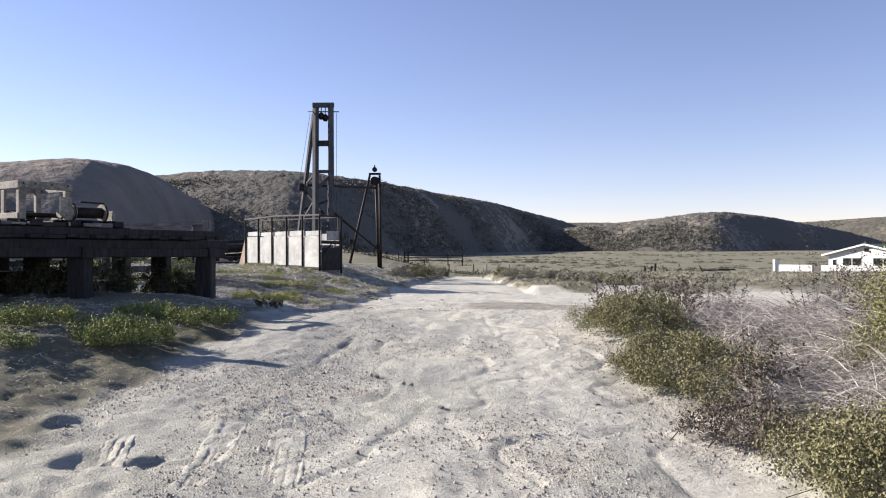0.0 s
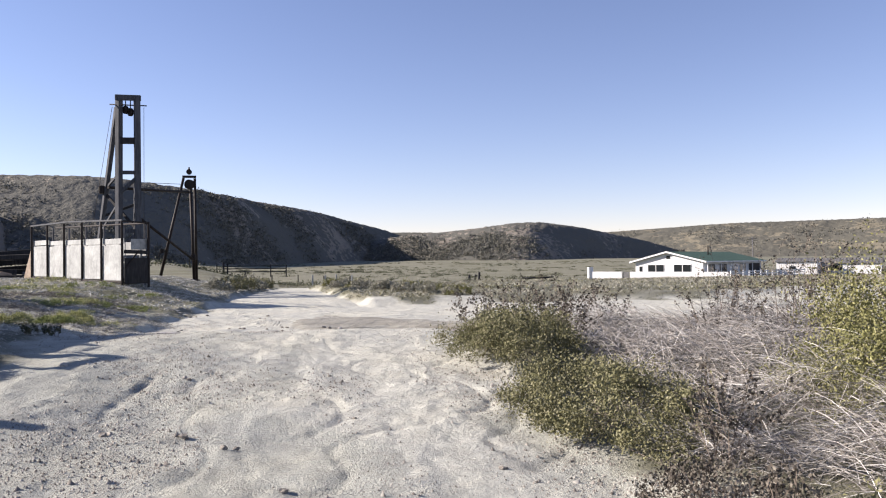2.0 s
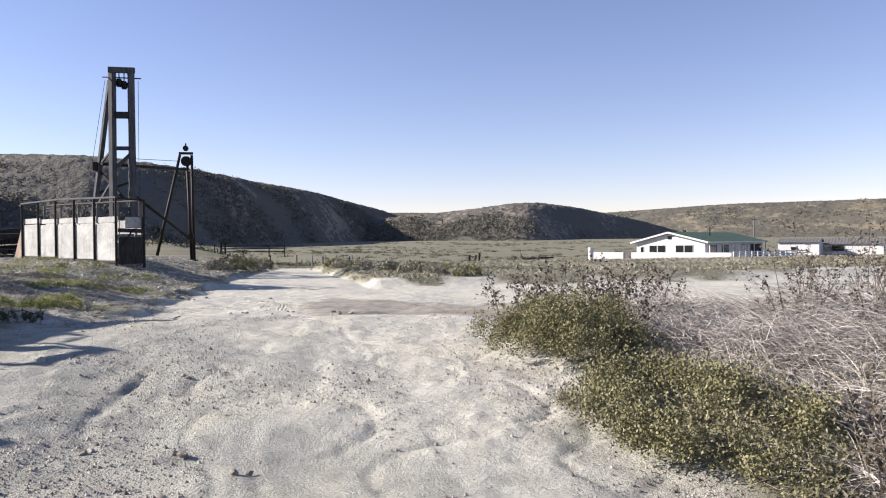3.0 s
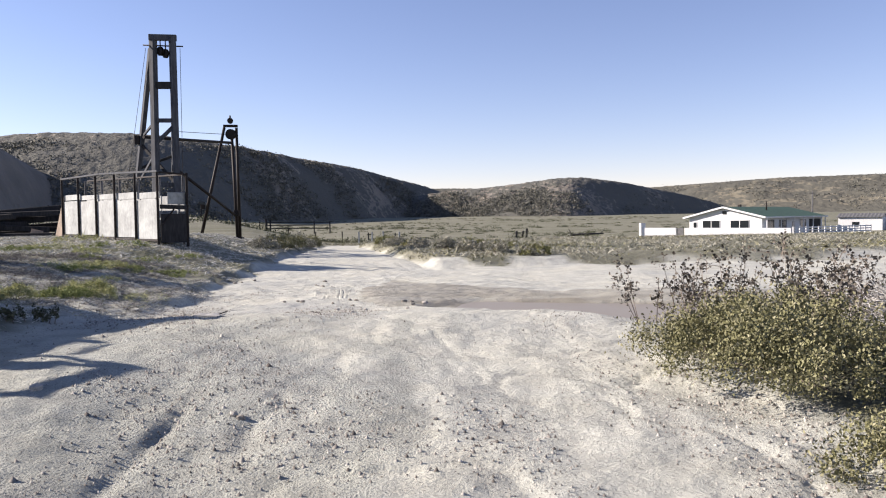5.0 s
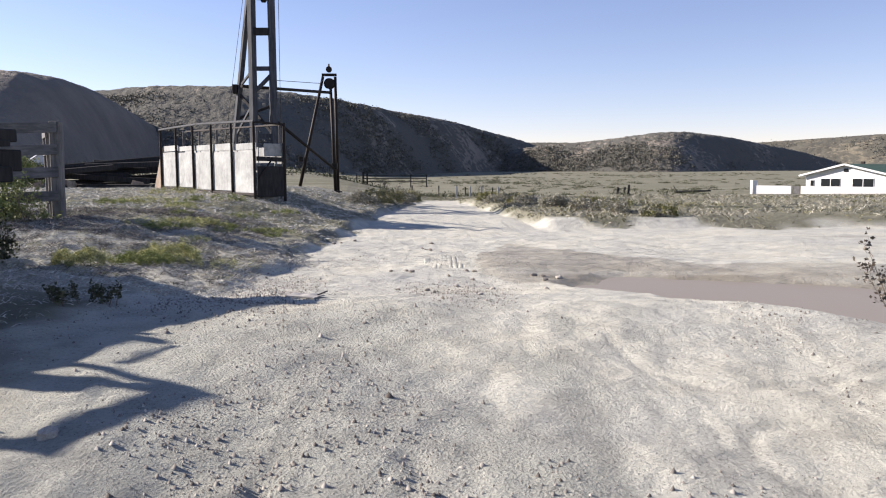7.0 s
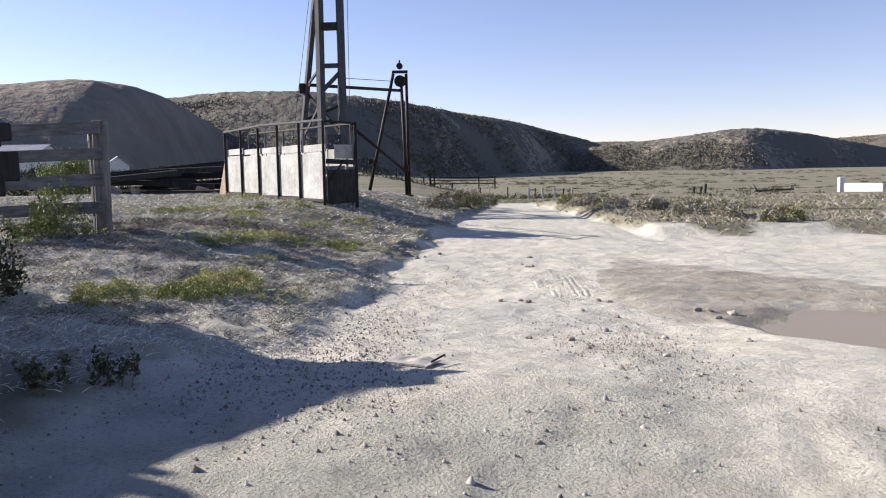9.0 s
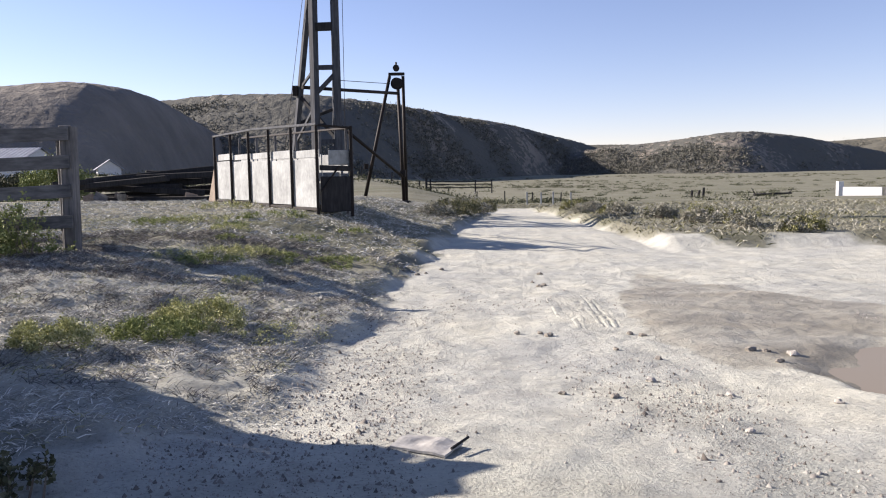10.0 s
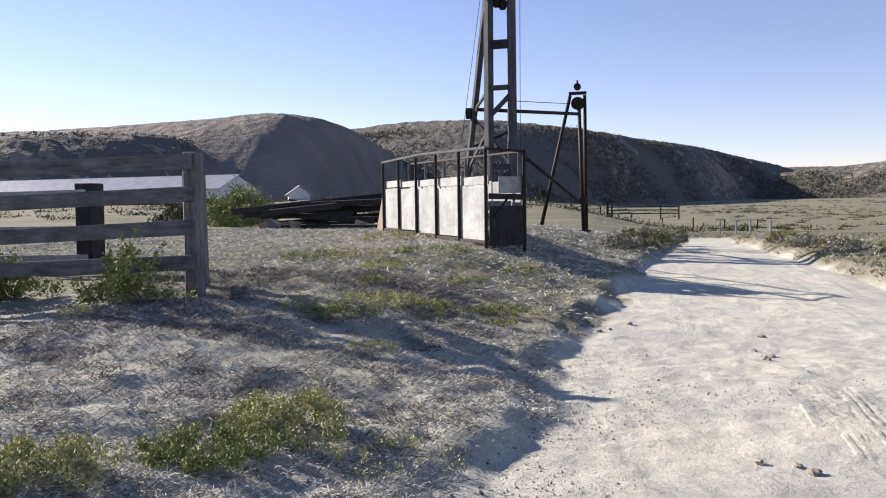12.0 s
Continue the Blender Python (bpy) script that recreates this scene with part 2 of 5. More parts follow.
M_GROUND = ground_material()
M_HILL = hill_material("scrub_slope", (0.25, 0.22, 0.18), (0.125, 0.122, 0.105), 0.98)
M_HILL_BARE = hill_material("dry_grass_slope", (0.215, 0.195, 0.167), (0.13, 0.12, 0.103), 1.12)
M_HILL_FAR = hill_material("far_slope", (0.19, 0.17, 0.125), (0.11, 0.105, 0.085), 0.98, 0.10)
M_WHITE = plain("flaking_white_paint", (0.29, 0.297, 0.288), (0.44, 0.452, 0.435), 2.6, 0.75, 0, (1, 1, 0.7), 0.4, 0.006, vary=0.35)
M_HOUSE = plain("white_house_paint", (0.56, 0.56, 0.55), (0.66, 0.66, 0.65), 1.0, 0.7, vary=0.06)
M_DARK = plain("weathered_dark_timber", (0.012, 0.012, 0.013), (0.042, 0.040, 0.040), 4.0, 0.85, 0, (1, 1, 0.15), 0.5)
M_TOWER = plain("grey_tower_timber", (0.034, 0.036, 0.041), (0.10, 0.105, 0.116), 3.0, 0.85, 0, (1, 1, 0.1), 0.5)
M_BOARD = plain("grey_fence_board", (0.075, 0.074, 0.075), (0.19, 0.187, 0.185), 5.0, 0.85, 0, (0.12, 1, 1), 0.5, vary=0.35)
M_POST = plain("grey_fence_post", (0.085, 0.082, 0.082), (0.22, 0.212, 0.205), 5.0, 0.85, 0, (1, 1, 0.12), 0.6, vary=0.35)
M_BROWN = plain("brown_ply", (0.20, 0.15, 0.11), (0.33, 0.26, 0.20), 4.0, 0.8)
M_IRON = plain("rusty_dark_iron", (0.012, 0.011, 0.011), (0.045, 0.035, 0.03), 8.0, 0.65, 0.5)
M_CREAM = plain("cream_machine_paint", (0.15, 0.135, 0.11), (0.36, 0.335, 0.28), 5.0, 0.65, vary=0.5)
M_ROOF = plain("green_shingle_roof", (0.04, 0.085, 0.055), (0.075, 0.13, 0.09), 3.0, 0.8)
M_TIN = plain("ribbed_tin_roof", (0.25, 0.26, 0.28), (0.38, 0.39, 0.42), 2.0, 0.5, 0.3)
M_GLASS, _n, _l, _b = material("dark_window_glass", 0.08, 0, 0.5)
_b.inputs["Base Color"].default_value = (0.015, 0.018, 0.02, 1)
M_STONE = plain("pale_stone", (0.30, 0.28, 0.25), (0.50, 0.46, 0.40), 20, 0.9)
M_CLOD = plain("dark_clod", (0.17, 0.15, 0.125), (0.34, 0.31, 0.26), 20, 0.95)
M_BAG = plain("grey_paper_sack", (0.32, 0.305, 0.28), (0.46, 0.44, 0.40), 9, 0.8)
M_WATER, _n, _l, _b = material("muddy_water", 0.28, 0, 0.05)
_b.inputs["Base Color"].default_value = (0.25, 0.207, 0.152, 1)
M_TWIG = plain("dry_twig", (0.12, 0.095, 0.075), (0.24, 0.20, 0.165), 9, 0.9)
M_STRAW = leaf_material("dead_straw", [(0.0, (0.13, 0.115, 0.10)), (0.4, (0.30, 0.277, 0.25)), (0.75, (0.46, 0.435, 0.40)), (1.0, (0.66, 0.64, 0.60))], 0.8)
M_DRY = leaf_material("dry_short_grass", [(0.0, (0.12, 0.115, 0.085)), (0.4, (0.25, 0.24, 0.185)), (0.75, (0.37, 0.355, 0.285)), (1.0, (0.52, 0.50, 0.43))], 0.9)
M_SPROUT = leaf_material("sprouting_grass", [(0.0, (0.17, 0.172, 0.08)), (0.6, (0.33, 0.325, 0.17)), (1.0, (0.48, 0.465, 0.28))], 0.8)
M_TURF = leaf_material("bleached_turf", [(0.0, (0.22, 0.215, 0.19)), (0.35, (0.42, 0.41, 0.365)), (0.75, (0.60, 0.585, 0.53)), (1.0, (0.78, 0.765, 0.71))], 0.9)
M_OLIVE = leaf_material("olive_leaf", [(0.0, (0.115, 0.112, 0.052)), (0.5, (0.18, 0.174, 0.09)), (0.85, (0.23, 0.218, 0.127)), (1.0, (0.29, 0.27, 0.175))])
M_LIME = leaf_material("yellow_green_leaf", [(0.0, (0.095, 0.096, 0.036)), (0.5, (0.185, 0.183, 0.075)), (1.0, (0.30, 0.285, 0.14))])
M_CUSHION = leaf_material("bright_cushion_leaf", [(0.0, (0.19, 0.20, 0.08)), (0.5, (0.38, 0.385, 0.17)), (1.0, (0.56, 0.54, 0.30))])
M_WEED = leaf_material("fresh_weed_leaf", [(0.0, (0.11, 0.135, 0.045)), (0.6, (0.23, 0.26, 0.095)), (1.0, (0.37, 0.385, 0.17))])
M_BROWNLEAF = leaf_material("withered_dark_leaf", [(0.0, (0.045, 0.038, 0.031)), (0.6, (0.105, 0.09, 0.073)), (1.0, (0.22, 0.20, 0.165))])
M_BRUSH = leaf_material("grey_brush_leaf", [(0.0, (0.08, 0.08, 0.064)), (0.6, (0.14, 0.137, 0.112)), (1.0, (0.22, 0.21, 0.175))])
M_DEADWEED = leaf_material("dead_weed_stalk", [(0.0, (0.055, 0.05, 0.047)), (0.5, (0.13, 0.12, 0.11)), (0.85, (0.25, 0.232, 0.21)), (1.0, (0.45, 0.43, 0.39))])
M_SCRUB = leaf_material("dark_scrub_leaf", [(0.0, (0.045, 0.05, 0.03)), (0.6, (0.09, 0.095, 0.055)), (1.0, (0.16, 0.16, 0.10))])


# ---- mesh tools ----
def mesh_np(name, verts, faces, mat, smooth_shade=False):
    """A mesh object from arrays; all faces have the same number of corners."""
    verts, faces = np.asarray(verts, np.float32), np.asarray(faces, np.int32)
    me = bpy.data.meshes.new(name)
    k = faces.shape[1]
    me.vertices.add(len(verts))
    me.vertices.foreach_set("co", verts.ravel())
    me.loops.add(faces.size)
    me.loops.foreach_set("vertex_index", faces.ravel())
    me.polygons.add(len(faces))
    me.polygons.foreach_set("loop_start", np.arange(0, faces.size, k, dtype=np.int32))
    me.polygons.foreach_set("loop_total", np.full(len(faces), k, np.int32))
    if smooth_shade:
        me.polygons.foreach_set("use_smooth", np.ones(len(faces), bool))
    me.update(calc_edges=True)
    me.validate()
    me.materials.append(mat)
    return new(name, me)


def part(name, bm, mat, parent=None, label=""):
    me = bpy.data.meshes.new(name)
    bm.normal_update()
    bm.to_mesh(me)
    bm.free()
    me.materials.append(mat)
    ob = new(name, me)
    ob.parent = parent
    return tagged(ob, label)


def thing(name, at=(0, 0, 0), turn=0.0, label="", category="", group="", kind=""):
    e = new(name)
    e.empty_display_size = 0.2
    e.matrix_world = pose(*at, 0, 0, turn)
    return tagged(e, label, category, group, kind)


def add_box(bm, size, at=(0, 0, 0), m=None, bevel=0.0):
    made = bmesh.ops.create_cube(bm, size=1.0, matrix=(m or Matrix.Translation(at)) @ Matrix.Diagonal((*size, 1)))
    if bevel:
        edges = list({e for v in made["verts"] for e in v.link_edges})
        bmesh.ops.bevel(bm, geom=edges, offset=bevel, segments=1, affect="EDGES")
    return bm


def box(size, at=(0, 0, 0), bevel=0.01):
    return add_box(bmesh.new(), size, at, None, bevel)


def span(p, q, spin=0.0):
    """A frame at the middle of p-q with its z along it."""
    p, q = Vector(p), Vector(q)
    d = q - p
    rot = d.to_track_quat("Z", "Y").to_matrix().to_4x4()
    return Matrix.Translation((p + q) / 2) @ rot @ Matrix.Rotation(spin, 4, "Z"), d.length


def beam(p, q, w, h, bevel=0.012, spin=0.0, bm=None):
    m, length = span(p, q, spin)
    return add_box(bm or bmesh.new(), (w, h, length), m=m, bevel=bevel)


def pipe(p, q, r, r2=None, sides=10, bm=None):
    m, length = span(p, q)
    bm = bm or bmesh.new()
    made = bmesh.ops.create_cone(bm, cap_ends=True, segments=sides, radius1=r, radius2=r if r2 is None else r2, depth=length, matrix=m)
    for v in made["verts"]:
        for f in v.link_faces:
            f.smooth = len(f.verts) == 4
    return bm


def wheel(at, axis, r, width, groove=0.25, bm=None):
    """A grooved pulley wheel."""
    bm = bm or bmesh.new()
    rot = Vector(axis).to_track_quat("Z", "Y").to_matrix().to_4x4()
    for off, rad, w in ((-width * 0.36, r, width * 0.28), (0, r * (1 - groove), width * 0.5), (width * 0.36, r, width * 0.28)):
        bmesh.ops.create_cone(bm, cap_ends=True, segments=16, radius1=rad, radius2=rad, depth=w,
                              matrix=Matrix.Translation(at) @ rot @ Matrix.Translation((0, 0, off)))
    return bm


def leaf_cloud(name, centres, size, mat, parent=None, seed=0, up=0.3, slim=0.55):
    """One small folded leaf at each centre."""
    r = np.random.default_rng(seed)
    n = len(centres)
    d = r.normal(size=(n, 3))
    d[:, 2] = np.abs(d[:, 2]) * 0.8 + up
    d /= np.linalg.norm(d, axis=1)[:, None]
    side = np.cross(d, r.normal(size=(n, 3)))
    side /= np.linalg.norm(side, axis=1)[:, None] + 1e-9
    fold = np.cross(d, side)
    s = (size * r.uniform(0.6, 1.35, n))[:, None]
    tip = centres + d * s
    mid = centres + d * s * 0.5
    v = np.stack([centres, mid + side * s * slim * 0.5 + fold * s * 0.12, tip, mid - side * s * slim * 0.5 + fold * s * 0.12], 1).reshape(-1, 3)
    f = np.arange(4 * n).reshape(n, 4)
    ob = mesh_np(name, v, f, mat)
    ob.parent = parent
    return tagged(ob, kind="stuff")


# ---- ground ----
def axis_steps(fine_from, fine_to, step, out_from, out_to, grow=1.09):
    mid = list(np.arange(fine_from, fine_to + step / 2, step))
    up, s = [mid[-1]], step
    while up[-1] < out_to:
        s *= grow
        up.append(up[-1] + s)
    down, s = [mid[0]], step
    while down[-1] > out_from:
        s *= grow
        down.append(down[-1] - s)
    return np.array(down[:0:-1] + mid + up[1:])


def build_ground():
    xs = axis_steps(-5.6, 3.6, 0.042, -2600, 2600, 1.075)
    ys = axis_steps(4.2, 24.0, 0.048, -1500, 2600, 1.05)
    gx, gy = np.meshgrid(xs, ys)
    gz = land(gx, gy)
    n = len(xs)
    idx = np.arange(len(xs) * len(ys)).reshape(len(ys), n)
    faces = np.stack([idx[:-1, :-1], idx[:-1, 1:], idx[1:, 1:], idx[1:, :-1]], -1).reshape(-1, 4)
    ob = mesh_np("ground", np.stack([gx, gy, gz], -1).reshape(-1, 3), faces, M_GROUND, True)
    grown = green_cover(gx, gy) * (1 - 0.74 * smooth(27, 21, gy) * smooth(-11, -8, gx) * smooth(14.5, 16.5, gy))
    far = np.interp(gx, [0.2, 0.9, 1.65, 2.3, 3.06, 4.3, 5.5, 10], [19.9, 23.5, 25.9, 24.7, 22.6, 21.1, 20.5, 18.5])
    close = np.interp(gx, [0.2, 0.8, 1.9, 2.6, 3.4, 5.0, 10], [19.9, 18.35, 18.0, 16.7, 15.6, 15.3, 15.6])
    inside = np.minimum(np.minimum(far - gy, gy - close), (gx - 0.2) * 1.2) + 0.45 * fractal(gx * 0.9, gy * 1.3, 71, 4)
    wet = smooth(-0.12, 0.22, inside) * (0.62 + 0.2 * fractal(gx * 0.8, gy * 2.2, 72, 3)) + 0.3 * smooth(0.35, 0.05, pool(gx, gy) - 1)
    wet = wet + 0.35 * smooth(0.3, 0.7, fractal(gx * 0.2, gy * 0.7, 77, 2)) * smooth(22, 25, gy) * smooth(31, 28, gy) * smooth(1, 4, gx)
    gravel = smooth(-0.2, -1.3, gx + 0.5 * fractal(gx * 0.7, gy * 0.5, 95, 3)) * smooth(17, 14, gy)
    gravel = np.maximum(gravel, smooth(0.15, 0.6, fractal(gx * 0.9, gy * 0.35, 97, 3)) * smooth(20, 15, gy) * 0.9)
    gravel = np.maximum(gravel, 0.16)
    for key, val in (("grown", grown), ("wet", np.clip(wet, 0, 1)), ("gravel", np.clip(gravel, 0, 1))):
        at = ob.data.attributes.new(key, "FLOAT", "POINT")
        at.data.foreach_set("value", val.astype(np.float32).ravel())
    tagged(ob, "pale sandy dirt track with dry grass verges", "ground", kind="structure")


build_ground()


def build_puddle():
    ring = []
    for k in range(56):
        a = 2 * math.pi * k / 56
        u, v = 2.6 * 1.14 * math.cos(a), 1.35 * 1.14 * math.sin(a)
        ring.append((4.0 - 0.79 * u + 0.615 * v, 17.3 + 0.615 * u + 0.79 * v, 0))
    bm = bmesh.new()
    bm.faces.new([bm.verts.new(p) for p in ring])
    ob = part("water", bm, M_WATER)
    ob.location.z = 0.03
    tagged(ob, "shallow muddy rain puddle on the track", "puddle", kind="structure")


build_puddle()


def build_tread(x0, y0, wide, long, turn, ridges, groove_at, depth, cross=0.0, seed=44):
    """Tyre ridges pressed into drying mud; cross adds lug marks along the way."""
    u, v = np.meshgrid(np.linspace(0, 1, int(wide / 0.007)), np.linspace(0, 1, int(long / 0.03)))
    a, b = (u - 0.5) * wide * (1 - 0.25 * v), v * long
    x = x0 + a * math.cos(turn) - b * math.sin(turn) + 0.06 * np.sin(v * 2.2) * u
    y = y0 + a * math.sin(turn) + b * math.cos(turn)
    rim = smooth(0, 0.12, u) * smooth(1, 0.85, u) * smooth(0, 0.1, v) * smooth(1, 0.85, v)
    worn = np.clip(0.55 + 0.8 * fractal(x * 2.5, y * 1.2, seed + 1, 3), 0, 1.3)
    cell = np.mod(u * ridges + 0.15 * value_noise(x * 3, y * 2, seed), 1.0) - 0.5
    lug = 0.5 + 0.5 * np.sin(b * 2 * math.pi / 0.11 + 3.0 * u)
    cut = np.exp(-(cell / 0.16) ** 2) * (1 - cross + cross * lug) * worn
    groove = np.exp(-((u - groove_at) / 0.05) ** 2)
    z = land(x, y) - 0.016 + rim * (0.021 + 0.006 * fractal(x * 6, y * 6, seed + 2, 3) - depth * cut - 2 * depth * groove * worn)
    idx = np.arange(u.size).reshape(u.shape)
    faces = np.stack([idx[:-1, :-1], idx[:-1, 1:], idx[1:, 1:], idx[1:, :-1]], -1).reshape(-1, 4)
    ob = mesh_np("tyre_print", np.stack([x, y, z], -1).reshape(-1, 3), faces, M_GROUND, True)
    # the wet value makes cuts and groove darker and smoother than the ridges
    for key, val in (("wet", 0.08 + 0.2 * rim * cut + 0.3 * rim * groove), ("gravel", 0.25 + 0 * u)):
        at = ob.data.attributes.new(key, "FLOAT", "POINT")
        at.data.foreach_set("value", np.clip(val, 0, 1).astype(np.float32).ravel())
    tagged(ob, "ridged tyre print pressed into drying mud", "tyre print", kind="structure")


build_tread(0.02, 20.15, 0.62, 2.8, -0.04, 7.5, 0.42, 0.013)
build_tread(-0.22, 21.0, 0.26, 1.7, 0.0, 1.0, 0.5, 0.012, 0.8, 54)
build_tread(-1.02, 5.3, 0.36, 2.6, 0.17, 4.5, 0.2, 0.018, 0.3, 64)
build_tread(-1.62, 5.2, 0.36, 2.2, 0.12, 4.0, 0.5, 0.012, 0.4, 74)
build_tread(-2.36, 5.5, 0.32, 1.4, 0.25, 4.0, 0.95, 0.013, 0.2, 84)


# ---- hills ----
def hill(name, rows, slope, mat, label, step=0.16, shrub=0.8, base=0.0, seed=0, ease=2.4, brush=(0, 1), crown=0.0):
    """rows: bearing in degrees, distance of the crest, height of the crest."""
    rows = np.array(rows, float)
    az = np.arange(rows[0, 0], rows[-1, 0], step)
    d = np.interp(az, rows[:, 0], rows[:, 1])
    h = np.interp(az, rows[:, 0], rows[:, 2])
    half = int(ease / step)
    ker = np.hanning(2 * half + 1)
    ker /= ker.sum()
    d = np.convolve(np.pad(d, half, "edge"), ker, "valid")
    h = np.convolve(np.pad(h, half, "edge"), ker, "valid")
    v = np.linspace(0, 1.5, 66)
    A, V = np.meshgrid(np.radians(az), v)
    H, Dm = np.broadcast_to(h, A.shape), np.broadcast_to(d, A.shape)
    length = H / math.tan(radians(slope)) * 1.25 + 12
    R = Dm - length * (1 - V)
    s = np.where(V < 1, (1 - crown) * np.sin(np.clip(V / 0.6, 0, 1) * math.pi / 2) ** 1.1 + crown * np.sin(np.clip(V, 0, 1) * math.pi / 2), 1 - 0.5 * (V - 1) ** 2) if crown else np.where(V < 1, np.sin(np.clip(V, 0, 1) * math.pi / 2) ** 1.25, 1 - 0.5 * (V - 1) ** 2)
    X, Y = R * np.sin(A), R * np.cos(A)
    gully = fractal(X * 0.012 + Y * 0.004, Y * 0.02, 100 + seed, 3)
    inner = np.sin(np.clip(V, 0, 1) * math.pi)
    Z = base - 2 + (H + 2 - base) * s + inner * gully * H * 0.10
    skyline = np.max((Z - 1.5) / R, axis=0) * d
    Z = np.where(Z > 1.5, 1.5 + (Z - 1.5) * (h - 1.5) * 1.01 / np.maximum(skyline, 0.5), Z)
    Z = Z + shrub * (fractal(X * 0.33, Y * 0.33, 130 + seed, 2) * np.clip(V * 4, 0, 1)) * 0.55
    n = len(az)
    idx = np.arange(A.size).reshape(A.shape)
    faces = np.stack([idx[:-1, :-1], idx[:-1, 1:], idx[1:, 1:], idx[1:, :-1]], -1).reshape(-1, 4)
    ob = mesh_np(name, np.stack([X, Y, Z], -1).reshape(-1, 3), faces, mat, True)
    if brush[0]:
        r = np.random.default_rng(900 + seed)
        i, j = r.integers(3, 35, brush[0] * 3), r.integers(0, n, brush[0] * 3)
        grove = fractal(X[i, j] * 0.02, Y[i, j] * 0.03, 160 + seed, 3) + r.normal(size=len(i)) * 0.3
        i, j = i[np.argsort(-grove)[:brush[0]]], j[np.argsort(-grove)[:brush[0]]]
        spot = np.stack([X[i, j], Y[i, j], Z[i, j]], 1) + r.normal(size=(len(i), 3)) * (1.2, 1.2, 0.0) - (0, 0, 0.25)
        wide = brush[1] * r.uniform(0.6, 1.7, len(i))
        pts = spot[:, None, :] + r.normal(size=(len(i), 16, 3)) * (wide[:, None, None] * np.array([0.75, 0.75, 0.4]))
        scrub = leaf_cloud("hill_brush", pts.reshape(-1, 3), brush[1] * 0.62, M_BRUSH, None, 950 + seed, 0.4, 0.9)
        tagged(scrub, "low grey-green brush dotted over the slope", "brush", kind="stuff")
    return tagged(ob, label, "hill", kind="structure")


hill("backdrop_far_hills", [(-6, 1300, 46), (9, 1250, 49), (24, 1200, 42), (33, 1180, 51), (43, 1180, 52), (60, 1200, 60), (75, 1200, 40)],
     15, M_HILL_FAR, "long low tan hills on the horizon", 0.12, 1.0, 3, 4, brush=(1500, 2.0))
hill("backdrop_round_hill", [(6.5, 640, 17), (9.7, 620, 22), (14, 600, 25), (17, 598, 28.6), (19, 600, 31.3), (22.2, 650, 29.5), (26.7, 740, 20.7), (29.5, 800, 10.3), (31, 830, 3.2)],
     24, M_HILL, "rounded hill covered in dark scrub", 0.12, 1.0, 2.5, 3, brush=(2600, 1.25))
hill("backdrop_scrub_hill", [(-34, 470, 38.5), (-26, 462, 41.7), (-19.6, 452, 44.4), (-16.6, 443, 46.7), (-10.8, 428, 45.7), (-7, 444, 44), (-3.5, 480, 43.2), (3.55, 588, 39.6), (8.9, 690, 28.6), (11.3, 740, 17.7), (12.6, 770, 6), (13.4, 780, 2)],
     26, M_HILL, "long scrub-covered hill half in shade", 0.12, 0.95, 2, 1, brush=(5000, 1.1))
hill("backdrop_grass_hill", [(-75, 330, 22), (-60, 315, 24), (-44, 298, 25.2), (-35, 290, 28.5), (-30, 294, 31.4), (-25, 308, 36.2), (-21.5, 332, 36), (-19.6, 354, 33.2), (-17.8, 380, 26.4), (-15.5, 415, 19.4), (-13.5, 445, 9.3), (-12.5, 455, 3.3)],
     23, M_HILL_BARE, "smooth dry-grass hill with shaded flank", 0.16, 0.3, 2, 2, 3.2, crown=0.24)
hill("backdrop_spur", [(-75, 200, 14), (-60, 205, 15.8), (-44, 212, 17.3), (-37, 224, 19.7), (-34, 235, 21.2), (-31, 250, 20.9), (-27, 272, 17.6), (-23, 298, 11.4), (-19.5, 320, 4.6), (-18, 330, 2.3)],
     24, M_HILL, "low spur dotted with dark scrub", 0.16, 0.8, 2.5, 6, brush=(2200, 0.75), crown=0.25)


